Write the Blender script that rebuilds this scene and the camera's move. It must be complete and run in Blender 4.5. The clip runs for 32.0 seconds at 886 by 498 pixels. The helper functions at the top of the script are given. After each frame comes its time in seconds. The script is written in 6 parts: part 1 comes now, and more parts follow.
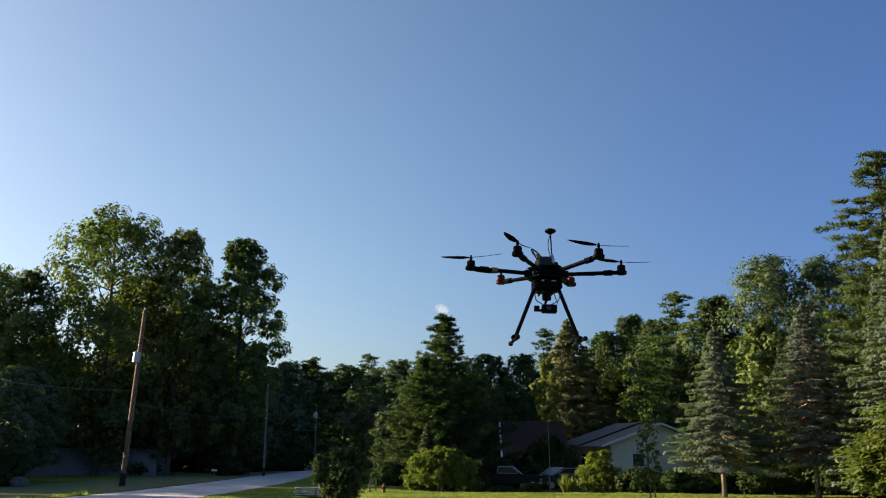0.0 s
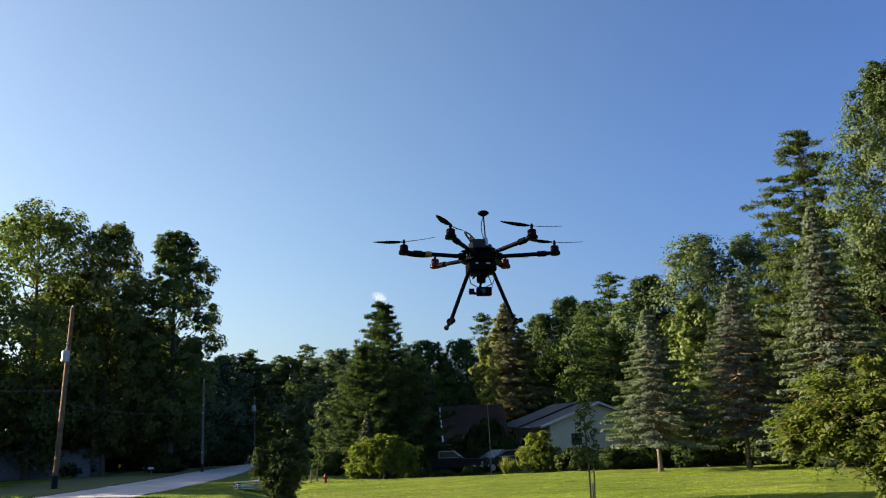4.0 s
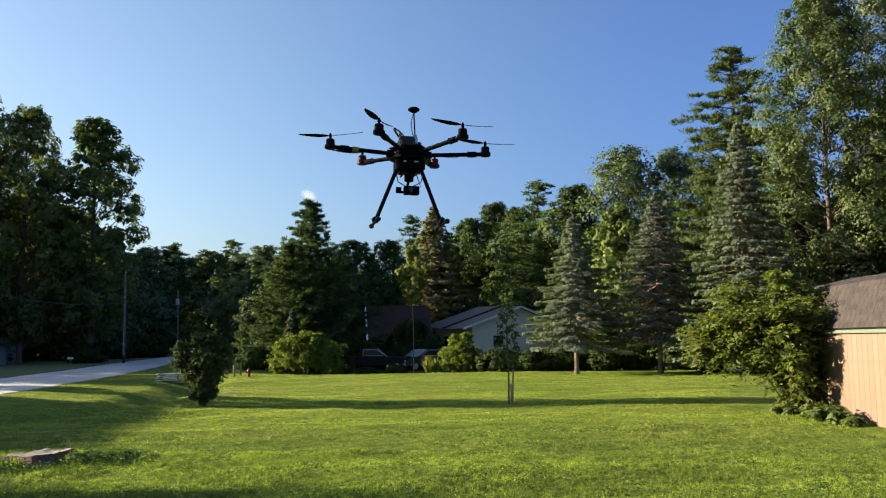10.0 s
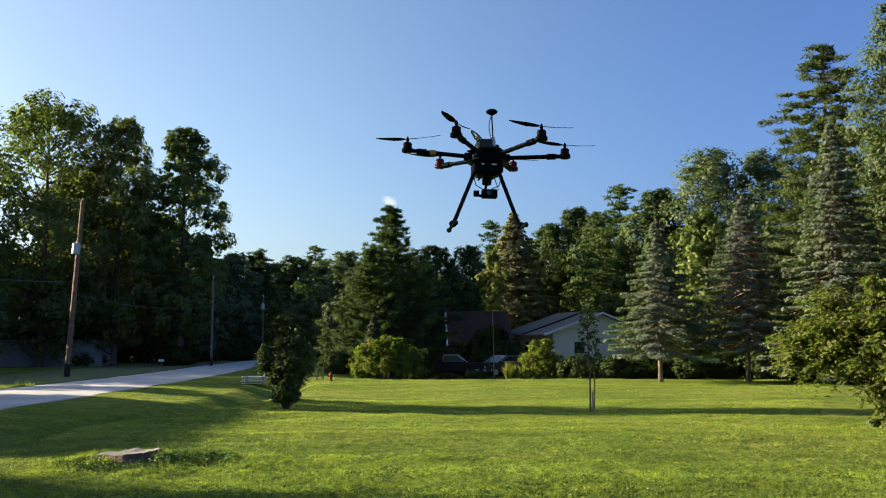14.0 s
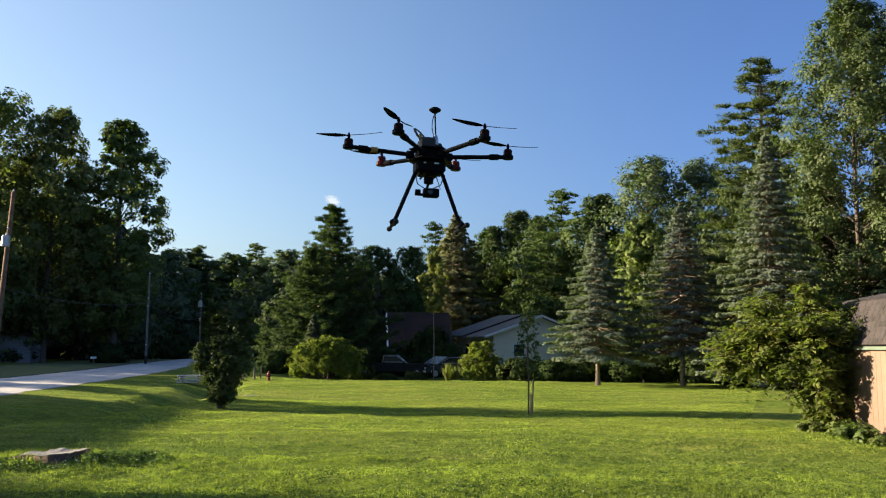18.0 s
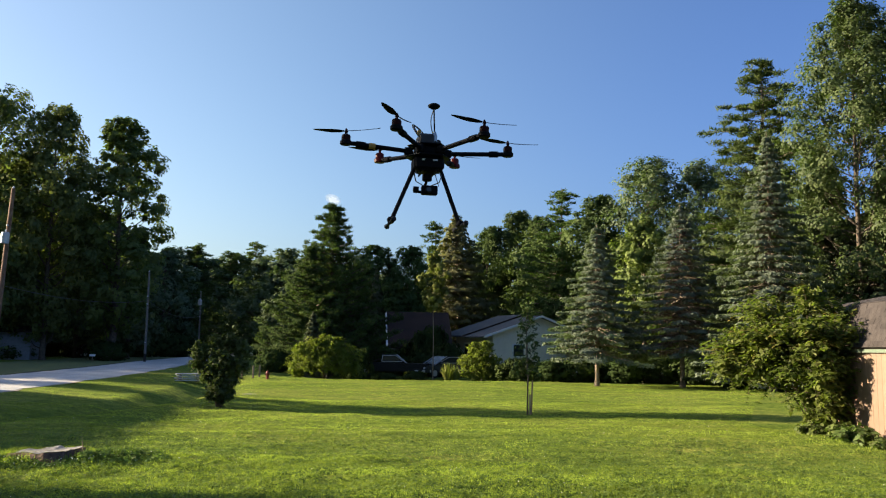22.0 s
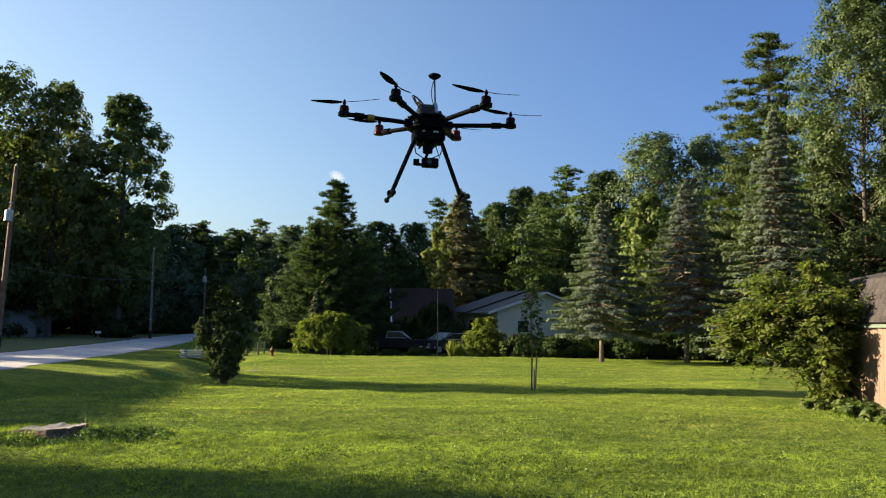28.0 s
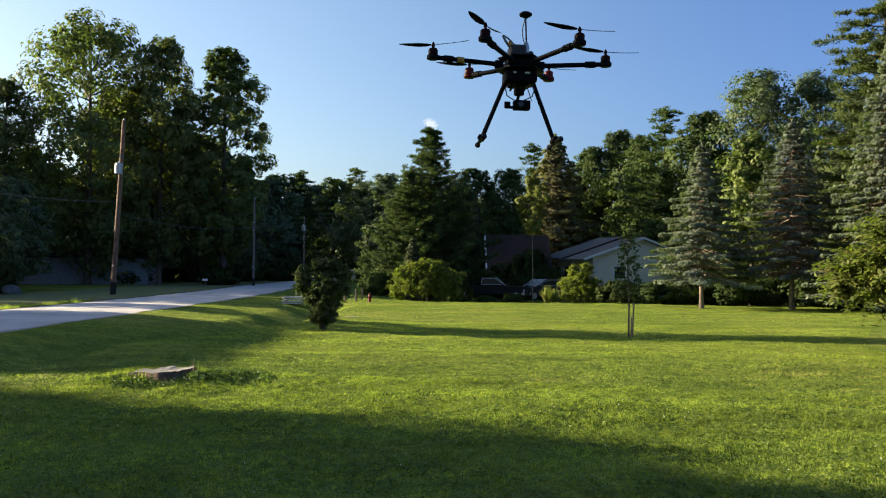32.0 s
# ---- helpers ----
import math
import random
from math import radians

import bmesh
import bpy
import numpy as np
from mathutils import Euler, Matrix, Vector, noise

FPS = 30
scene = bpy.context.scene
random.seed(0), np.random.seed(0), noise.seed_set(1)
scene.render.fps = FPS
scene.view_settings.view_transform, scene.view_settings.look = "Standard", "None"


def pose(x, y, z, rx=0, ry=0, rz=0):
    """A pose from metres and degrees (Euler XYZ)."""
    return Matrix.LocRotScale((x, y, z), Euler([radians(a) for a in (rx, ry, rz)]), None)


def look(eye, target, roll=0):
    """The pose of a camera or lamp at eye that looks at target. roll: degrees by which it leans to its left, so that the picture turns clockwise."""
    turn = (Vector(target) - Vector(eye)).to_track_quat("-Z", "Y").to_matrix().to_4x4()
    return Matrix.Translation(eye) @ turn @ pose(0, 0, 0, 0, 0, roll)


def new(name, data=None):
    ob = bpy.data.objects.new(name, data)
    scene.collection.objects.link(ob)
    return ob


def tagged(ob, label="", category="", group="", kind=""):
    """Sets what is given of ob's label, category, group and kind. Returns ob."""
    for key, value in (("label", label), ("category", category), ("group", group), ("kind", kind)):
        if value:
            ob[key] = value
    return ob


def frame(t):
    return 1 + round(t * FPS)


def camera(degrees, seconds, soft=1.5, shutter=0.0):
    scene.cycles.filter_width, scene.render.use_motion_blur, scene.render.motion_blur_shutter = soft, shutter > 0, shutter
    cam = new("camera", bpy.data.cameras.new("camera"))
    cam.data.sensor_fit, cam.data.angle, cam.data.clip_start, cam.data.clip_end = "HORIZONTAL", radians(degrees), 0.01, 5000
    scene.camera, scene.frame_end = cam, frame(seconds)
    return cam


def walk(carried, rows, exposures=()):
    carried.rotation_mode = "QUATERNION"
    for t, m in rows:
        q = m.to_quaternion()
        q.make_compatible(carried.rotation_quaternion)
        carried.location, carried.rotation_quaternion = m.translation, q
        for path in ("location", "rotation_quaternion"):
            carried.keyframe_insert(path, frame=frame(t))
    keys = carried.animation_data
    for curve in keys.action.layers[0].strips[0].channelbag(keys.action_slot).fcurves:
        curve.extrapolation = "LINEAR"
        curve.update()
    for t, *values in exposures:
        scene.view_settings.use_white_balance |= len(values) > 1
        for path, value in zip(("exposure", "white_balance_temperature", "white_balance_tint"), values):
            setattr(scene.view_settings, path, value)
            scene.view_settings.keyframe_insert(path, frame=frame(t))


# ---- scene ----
cam = camera(54.43, 32.0, soft=1.1)
# seconds, yaw to the left, pitch up, roll
PATH = [
    (0.0, 1.17, 13.66, 0.13),
    (0.5, -3.40, 15.34, -0.68),
    (1.0, -6.60, 14.27, -0.49),
    (1.5, -8.82, 12.44, -0.02),
    (2.0, -10.62, 12.04, 0.18),
    (2.5, -12.14, 10.74, 0.20),
    (3.0, -11.55, 9.83, -0.35),
    (3.5, -7.06, 10.76, -2.21),
    (4.0, -3.20, 12.71, -2.40),
    (4.5, -2.33, 14.59, -1.97),
    (6.5, -3.95, 10.41, -1.11),
    (7.0, -3.96, 10.03, -0.97),
    (7.5, -4.73, 8.72, -0.66),
    (8.0, -5.86, 7.00, 0.38),
    (8.5, -5.47, 6.41, 0.86),
    (9.0, -4.29, 6.04, -0.05),
    (9.5, -4.94, 5.57, -0.76),
    (10.0, -7.75, 6.08, -0.78),
    (10.5, -10.09, 6.95, -0.90),
    (11.0, -10.44, 7.50, -1.44),
    (11.5, -9.71, 7.88, -1.72),
    (12.0, -7.68, 8.15, -1.68),
    (12.5, -5.56, 8.02, -1.66),
    (13.0, -4.90, 7.68, -1.62),
    (13.5, -4.11, 7.52, -1.18),
    (14.0, -2.42, 6.50, -0.26),
    (14.5, -2.70, 5.53, -0.52),
    (16.5, -4.93, 6.22, 0.17),
    (17.0, -5.44, 6.20, 0.44),
    (17.5, -6.20, 6.30, 0.61),
    (18.0, -6.28, 6.58, 0.49),
    (18.5, -7.36, 6.03, 0.05),
    (19.0, -8.77, 4.99, -1.16),
    (19.5, -7.37, 5.88, -1.24),
    (20.0, -6.29, 6.70, -0.45),
    (20.5, -6.25, 7.06, 0.20),
    (21.0, -6.38, 6.71, 0.41),
    (21.5, -6.35, 6.96, 0.88),
    (22.0, -6.29, 6.57, 0.87),
    (22.5, -6.60, 5.93, 0.57),
    (23.0, -7.44, 3.86, 0.11),
    (23.5, -9.08, 0.82, -0.30),
    (24.0, -11.11, 1.19, -0.00),
    (24.5, -12.50, 4.55, 0.41),
    (26.5, -9.50, 6.62, -0.05),
    (27.0, -7.13, 6.21, 0.35),
    (27.5, -6.01, 5.39, 0.96),
    (28.0, -6.05, 5.00, 0.72),
    (28.5, -5.67, 4.89, 0.11),
    (29.0, -4.62, 4.03, 0.09),
    (29.5, -4.84, 3.58, -0.38),
    (30.0, -6.11, 3.56, -1.12),
    (30.5, -5.96, 2.77, -0.70),
    (31.0, -4.51, 2.37, 0.12),
    (31.5, -2.38, 2.21, 0.54),
    (32.0, 0.19, 1.40, 0.48),
]


def held(t, yaw, pitch, roll):
    """A camera held in the hand, drifting slowly ahead: its place, then yaw, pitch, and roll about its own axis."""
    x, y = 0.0047 * (t - 24.0), 0.0179 * (t - 24.0)
    return Matrix.Translation((x, y, 1.65)) @ pose(0, 0, 0, 0, 0, yaw + x) @ pose(0, 0, 0, 90 + pitch) @ pose(0, 0, 0, 0, 0, roll)


walk(cam, [(t, held(t, y, p, r)) for t, y, p, r in PATH],
     exposures=((0, 1.54, 6500, 10), (1, 1.62, 6500, 10), (2, 1.72, 6500, 10), (4, 1.80, 6500, 10), (7, 1.50, 6500, 10), (8, 1.84, 6500, 10), (9.5, 1.88, 6500, 10),
                (23, 1.90, 6550, 10), (24, 2.06, 7050, 14), (24.5, 2.04, 6800, 12), (26.5, 1.88, 6550, 10), (32, 1.88, 6550, 10)))

# ---- light ----
SUN_AZ, SUN_EL = 74.0, 16.5          # degrees to the left of the view axis, and above the horizon
to_sun = Vector((-math.sin(radians(SUN_AZ)) * math.cos(radians(SUN_EL)),
                 math.cos(radians(SUN_AZ)) * math.cos(radians(SUN_EL)), math.sin(radians(SUN_EL))))
world = bpy.data.worlds.new("evening_sky")
scene.world = world
world.use_nodes = True
wn = world.node_tree.nodes
sky = wn.new("ShaderNodeTexSky")
sky.sky_type, sky.sun_disc = "NISHITA", False
sky.sun_elevation, sky.sun_rotation = radians(SUN_EL), radians(-SUN_AZ)
sky.altitude, sky.air_density, sky.dust_density, sky.ozone_density = 300, 1.0, 2.8, 4.6
wn["Background"].inputs["Strength"].default_value = 0.058
wl = world.node_tree.links
aim, toward, near_sun, haze, tone = (wn.new("ShaderNode" + k) for k in ("TexCoord", "VectorMath", "MapRange", "Mix", "Mix"))
toward.operation, near_sun.interpolation_type = "DOT_PRODUCT", "SMOOTHSTEP"      # paler and warmer haze on the sun's side of the sky
toward.inputs[1].default_value = to_sun
near_sun.inputs[1].default_value, near_sun.inputs[2].default_value = -0.20, 0.56
haze.data_type = tone.data_type = "RGBA"
tone.blend_type, tone.inputs[0].default_value = "MULTIPLY", 1.0
haze.inputs[6].default_value, haze.inputs[7].default_value = (0.82, 0.86, 1.08, 1), (1.44, 1.29, 1.13, 1)
wl.new(aim.outputs["Generated"], toward.inputs[0])
wl.new(toward.outputs["Value"], near_sun.inputs[0])
wl.new(near_sun.outputs[0], haze.inputs[0])
wl.new(sky.outputs["Color"], tone.inputs[6])
wl.new(haze.outputs[2], tone.inputs[7])
wl.new(tone.outputs[2], wn["Background"].inputs["Color"])
sun = new("sun", bpy.data.lights.new("sun", "SUN"))
sun.data.energy, sun.data.angle, sun.data.color = 5.0, radians(0.6), (1.0, 0.84, 0.60)
sun.matrix_world = look(to_sun * 50, (0, 0, 0))


# ---- materials ----
def mat(name, c1, c2, scale=6.0, rough=0.8, bump=0.2, bump_scale=40.0, metal=0.0, detail=6.0, spec=0.3, third=None, scale3=0.4, vary=0.0):
    """A surface of two tones mixed by fine noise, a third tone by broad noise, and fine relief."""
    m = bpy.data.materials.new(name)
    m.use_nodes = True
    n, l = m.node_tree.nodes, m.node_tree.links
    b = n["Principled BSDF"]
    co = n.new("ShaderNodeTexCoord")
    n1 = n.new("ShaderNodeTexNoise")
    n1.inputs["Scale"].default_value, n1.inputs["Detail"].default_value = scale, detail
    l.new(co.outputs["Object"], n1.inputs["Vector"])
    ramp = n.new("ShaderNodeMapRange")
    ramp.inputs[1].default_value, ramp.inputs[2].default_value = 0.3, 0.7
    l.new(n1.outputs["Fac"], ramp.inputs[0])
    mix = n.new("ShaderNodeMix")
    mix.data_type = "RGBA"
    mix.inputs[6].default_value, mix.inputs[7].default_value = (*c1, 1), (*c2, 1)
    l.new(ramp.outputs[0], mix.inputs[0])
    out = mix.outputs[2]
    if third:
        n3 = n.new("ShaderNodeTexNoise")
        n3.inputs["Scale"].default_value, n3.inputs["Detail"].default_value = scale3, 4
        l.new(co.outputs["Object"], n3.inputs["Vector"])
        r3 = n.new("ShaderNodeMapRange")
        r3.inputs[1].default_value, r3.inputs[2].default_value = 0.42, 0.72
        l.new(n3.outputs["Fac"], r3.inputs[0])
        m3 = n.new("ShaderNodeMix")
        m3.data_type = "RGBA"
        l.new(r3.outputs[0], m3.inputs[0])
        l.new(out, m3.inputs[6])
        m3.inputs[7].default_value = (*third, 1)
        out = m3.outputs[2]
    if vary:
        info, span, tone_ = n.new("ShaderNodeObjectInfo"), n.new("ShaderNodeMapRange"), n.new("ShaderNodeHueSaturation")
        span.inputs[3].default_value, span.inputs[4].default_value = 1 - vary, 1 + vary
        l.new(info.outputs["Random"], span.inputs[0])
        l.new(span.outputs[0], tone_.inputs["Value"])
        l.new(out, tone_.inputs["Color"])
        out = tone_.outputs["Color"]
    l.new(out, b.inputs["Base Color"])
    b.inputs["Roughness"].default_value, b.inputs["Metallic"].default_value = rough, metal
    b.inputs["Specular IOR Level"].default_value = spec
    if bump:
        nb = n.new("ShaderNodeTexNoise")
        nb.inputs["Scale"].default_value, nb.inputs["Detail"].default_value = bump_scale, 5
        l.new(co.outputs["Object"], nb.inputs["Vector"])
        bp = n.new("ShaderNodeBump")
        bp.inputs["Strength"].default_value, bp.inputs["Distance"].default_value = bump, 0.02
        l.new(nb.outputs["Fac"], bp.inputs["Height"])
        l.new(bp.outputs["Normal"], b.inputs["Normal"])
    return m


def lawn_mat():
    """Mown turf: fine blades, clumps a hand wide, broad dry patches, and streaks for mowing and for shadow along the
    sun.
    """
    m = mat("lawn", (0.096, 0.134, 0.020), (0.256, 0.296, 0.050), 30, 0.9, 1.0, 16, third=(0.312, 0.302, 0.066), scale3=0.22, spec=0.04)
    n, l = m.node_tree.nodes, m.node_tree.links
    b = n["Principled BSDF"]
    base = b.inputs["Base Color"].links[0].from_socket
    co = n.new("ShaderNodeTexCoord")
    out = base
    # the stretched noise also paints streaks of shadow along the sun's way
    for scale, detail, stretch, amount in ((3.2, 5, (1, 1, 1), 0.8), (0.9, 4, (0.22, 1.6, 1), 0.55), (9.0, 3, (1, 1, 1), 0.7)):
        mp, ns, mr, mx = n.new("ShaderNodeMapping"), n.new("ShaderNodeTexNoise"), n.new("ShaderNodeMapRange"), n.new("ShaderNodeMix")
        mp.inputs["Scale"].default_value = stretch
        mp.inputs["Rotation"].default_value = (0, 0, radians(12))
        ns.inputs["Scale"].default_value, ns.inputs["Detail"].default_value = scale, detail
        mr.inputs[1].default_value, mr.inputs[2].default_value = 0.38, 0.62
        mr.inputs[3].default_value, mr.inputs[4].default_value = amount, 0.0
        mx.data_type, mx.blend_type = "RGBA", "MULTIPLY"
        mx.inputs[7].default_value = (0.50, 0.62, 0.55, 1)
        l.new(co.outputs["Object"], mp.inputs["Vector"])
        l.new(mp.outputs[0], ns.inputs["Vector"])
        l.new(ns.outputs["Fac"], mr.inputs[0])
        l.new(mr.outputs[0], mx.inputs[0])
        l.new(out, mx.inputs[6])
        out = mx.outputs[2]
    l.new(out, b.inputs["Base Color"])
    for node in n:
        if node.bl_idname == "ShaderNodeBump":
            node.inputs["Distance"].default_value = 0.06
    return m


def leaf_mat(name, dark, light, translucent=0.35, rough=0.55, glow=(1.0, 1.25, 0.45), single=0.36, broad_size=0.8, broad_share=0.64, spec=0.15, slow=0.0):
    """Foliage: each leaf takes its own tone, each tree leans a little to one side, and light passes through the leaves."""
    m = bpy.data.materials.new(name)
    m.use_nodes = True
    n, l = m.node_tree.nodes, m.node_tree.links
    b, out = n["Principled BSDF"], n["Material Output"]
    geo, info = n.new("ShaderNodeNewGeometry"), n.new("ShaderNodeObjectInfo")
    co, ns = n.new("ShaderNodeTexCoord"), n.new("ShaderNodeTexNoise")
    ns.inputs["Scale"].default_value, ns.inputs["Detail"].default_value = broad_size, 4
    l.new(co.outputs["Object"], ns.inputs["Vector"])
    add = n.new("ShaderNodeMath")
    add.operation = "MULTIPLY_ADD"
    add.inputs[1].default_value = single
    l.new(geo.outputs["Random Per Island"], add.inputs[0])
    broad = n.new("ShaderNodeMapRange")
    broad.inputs[1].default_value, broad.inputs[2].default_value = 0.35, 0.65
    broad.inputs[3].default_value, broad.inputs[4].default_value = 0.0, broad_share
    l.new(ns.outputs["Fac"], broad.inputs[0])
    l.new(broad.outputs[0], add.inputs[2])
    mix = n.new("ShaderNodeMix")
    mix.data_type = "RGBA"
    mix.inputs[6].default_value, mix.inputs[7].default_value = (*dark, 1), (*light, 1)
    l.new(add.outputs[0], mix.inputs[0])
    hsv = n.new("ShaderNodeHueSaturation")
    if slow:                                  # broad bands across the lawn
        way, big, tone_ = n.new("ShaderNodeMapping"), n.new("ShaderNodeTexNoise"), n.new("ShaderNodeMapRange")
        way.inputs["Scale"].default_value, way.inputs["Rotation"].default_value = (0.35, 1.0, 1.0), (0, 0, radians(10))
        big.inputs["Scale"].default_value, big.inputs["Detail"].default_value = 0.9, 5
        tone_.inputs[1].default_value, tone_.inputs[2].default_value = 0.35, 0.65
        tone_.inputs[3].default_value, tone_.inputs[4].default_value = 1 - slow, 1 + slow
        l.new(co.outputs["Object"], way.inputs["Vector"])
        l.new(way.outputs[0], big.inputs["Vector"])
        l.new(big.outputs["Fac"], tone_.inputs[0])
        l.new(tone_.outputs[0], hsv.inputs["Value"])
    shift = n.new("ShaderNodeMapRange")
    shift.inputs[3].default_value, shift.inputs[4].default_value = 0.485, 0.515
    l.new(info.outputs["Random"], shift.inputs[0])
    l.new(shift.outputs[0], hsv.inputs["Hue"])
    l.new(mix.outputs[2], hsv.inputs["Color"])
    l.new(hsv.outputs["Color"], b.inputs["Base Color"])
    b.inputs["Roughness"].default_value, b.inputs["Specular IOR Level"].default_value = rough, spec
    tr, ms = n.new("ShaderNodeBsdfTranslucent"), n.new("ShaderNodeMixShader")
    tint = n.new("ShaderNodeMix")
    tint.data_type, tint.blend_type = "RGBA", "MULTIPLY"
    tint.inputs[0].default_value, tint.inputs[7].default_value = 1.0, (*glow, 1)
    l.new(hsv.outputs["Color"], tint.inputs[6])
    l.new(tint.outputs[2], tr.inputs["Color"])
    ms.inputs[0].default_value = translucent
    l.new(b.outputs[0], ms.inputs[1])
    l.new(tr.outputs[0], ms.inputs[2])
    l.new(ms.outputs[0], out.inputs["Surface"])
    return m


LEAF_MAPLE = leaf_mat("maple_leaves", (0.076, 0.100, 0.040), (0.178, 0.194, 0.066), 0.42, spec=0.05)
LEAF_WOOD = leaf_mat("wood_leaves", (0.034, 0.058, 0.022), (0.086, 0.118, 0.038), 0.22, spec=0.03)
LEAF_AIRY = leaf_mat("airy_leaves", (0.052, 0.082, 0.042), (0.135, 0.178, 0.088), 0.30)
LEAF_BRIGHT = leaf_mat("bright_leaves", (0.066, 0.100, 0.026), (0.155, 0.195, 0.052), 0.26)
LEAF_YOUNG = leaf_mat("young_leaves", (0.110, 0.130, 0.030), (0.230, 0.245, 0.070), 0.34)
LEAF_DARK = leaf_mat("dark_leaves", (0.074, 0.100, 0.060), (0.132, 0.164, 0.088), 0.24, spec=0.03)
LEAF_SHRUB = leaf_mat("shrub_leaves", (0.024, 0.038, 0.014), (0.056, 0.076, 0.026), 0.20, spec=0.0)
LEAF_POPLAR = leaf_mat("poplar_leaves", (0.034, 0.058, 0.022), (0.106, 0.138, 0.053), 0.30, single=0.55, broad_share=0.45)
LEAF_POPLAR_PALE = leaf_mat("pale_poplar_leaves", (0.055, 0.076, 0.040), (0.150, 0.172, 0.094), 0.26, single=0.55, broad_share=0.45)
LEAF_BUSH = leaf_mat("bush_leaves", (0.058, 0.086, 0.020), (0.185, 0.205, 0.054), 0.48, single=0.6, broad_share=0.36)
LEAF_TUFT = leaf_mat("broad_plant_leaves", (0.060, 0.095, 0.026), (0.200, 0.230, 0.075), 0.35)
LEAF_LONE = leaf_mat("lone_bush_leaves", (0.048, 0.072, 0.028), (0.130, 0.160, 0.058), 0.36)
LEAF_HEDGE = leaf_mat("hedge_leaves", (0.090, 0.130, 0.024), (0.210, 0.250, 0.055), 0.46, spec=0.03, glow=(1.0, 1.15, 0.45))
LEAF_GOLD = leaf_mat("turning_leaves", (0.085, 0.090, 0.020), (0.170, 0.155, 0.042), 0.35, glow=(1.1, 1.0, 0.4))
NEEDLE_BLUE = leaf_mat("blue_spruce_needles", (0.070, 0.090, 0.072), (0.155, 0.178, 0.140), 0.22, 0.7, single=0.35, broad_share=0.55, spec=0.1)
NEEDLE_GREEN = leaf_mat("spruce_needles", (0.038, 0.051, 0.024), (0.102, 0.115, 0.055), 0.12, 0.6)
NEEDLE_PINE = leaf_mat("pine_needles", (0.034, 0.056, 0.022), (0.100, 0.132, 0.046), 0.30, 0.8, spec=0.02)
NEEDLE_WARM = leaf_mat("pale_spruce_needles", (0.080, 0.104, 0.076), (0.176, 0.206, 0.150), 0.28, 0.7, single=0.35, broad_share=0.55, spec=0.1)
NEEDLE_TAN = leaf_mat("tan_spruce_needles", (0.115, 0.112, 0.060), (0.220, 0.205, 0.105), 0.28, 0.8, spec=0.02)
NEEDLE_DEAD = leaf_mat("dead_needles", (0.072, 0.058, 0.045), (0.145, 0.115, 0.086), 0.08, 0.8, (1, 1, 1), single=0.4, spec=0.1)
GRASS_BLADE = leaf_mat("grass_blades", (0.064, 0.108, 0.020), (0.385, 0.448, 0.082), 0.50, glow=(1.05, 1.15, 0.66), single=0.34, broad_size=11.0, broad_share=0.62, spec=0.03, slow=0.30)
CLOVER_LEAF = leaf_mat("clover_leaves", (0.034, 0.074, 0.018), (0.180, 0.260, 0.062), 0.34, glow=(1.0, 1.15, 0.6), spec=0.1)
BARK = mat("bark", (0.060, 0.047, 0.036), (0.130, 0.100, 0.075), 9, 0.9, 0.8, 25)
BARK_RED = mat("spruce_bark", (0.12, 0.092, 0.068), (0.32, 0.255, 0.195), 9, 0.9, 0.8, 22)
STUMP_BARK = mat("stump_bark", (0.060, 0.036, 0.026), (0.170, 0.105, 0.076), 14, 0.9, 0.9, 30)
BARK_PALE = mat("pale_bark", (0.30, 0.27, 0.21), (0.52, 0.47, 0.38), 5, 0.85, 0.5, 14)
LAWN = lawn_mat()
VERGE_DARK = mat("dark_verge_ground", (0.028, 0.026, 0.020), (0.070, 0.066, 0.048), 14, 0.95, 0.6, 50)
DRY_GRASS = mat("dry_grass", (0.105, 0.128, 0.050), (0.195, 0.215, 0.098), 18, 0.95, 0.8, 30, third=(0.150, 0.155, 0.075), scale3=0.3, spec=0.04)
VERGE_DIRT = mat("gravel_verge", (0.20, 0.18, 0.14), (0.34, 0.31, 0.25), 30, 0.95, 0.6, 70)
ROAD = mat("worn_road", (0.42, 0.405, 0.385), (0.55, 0.53, 0.50), 22, 0.9, 0.4, 90, third=(0.34, 0.33, 0.31), scale3=0.5)
POLE_BUTT = mat("black_pole_wood", (0.016, 0.014, 0.012), (0.034, 0.028, 0.024), 8, 0.9, 0.3)
CAR_MAROON = mat("maroon_car_paint", (0.06, 0.012, 0.012), (0.075, 0.016, 0.015), 8, 0.25, 0.0, spec=0.4)
POLE_WOOD = mat("pole_wood", (0.12, 0.064, 0.038), (0.24, 0.145, 0.092), 4, 0.85, 0.5, 20)
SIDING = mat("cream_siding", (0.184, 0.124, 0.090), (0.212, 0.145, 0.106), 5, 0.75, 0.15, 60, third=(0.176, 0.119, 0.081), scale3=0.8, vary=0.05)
SHINGLE = mat("brown_shingle", (0.029, 0.024, 0.023), (0.064, 0.053, 0.049), 60, 0.95, 0.7, 130, vary=0.20)
TRIM_GREEN = mat("green_trim", (0.016, 0.030, 0.025), (0.028, 0.046, 0.038), 10, 0.6, 0.1)
TRIM_PALE = mat("pale_green_trim", (0.100, 0.135, 0.098), (0.140, 0.170, 0.124), 10, 0.7, 0.1)
DOOR_RED = mat("barn_red_paint", (0.115, 0.024, 0.014), (0.155, 0.036, 0.022), 6, 0.65, 0.15)
HOUSE_WALL = mat("pale_house_siding", (0.780, 0.705, 0.540), (0.850, 0.775, 0.610), 3, 0.8, 0.1)
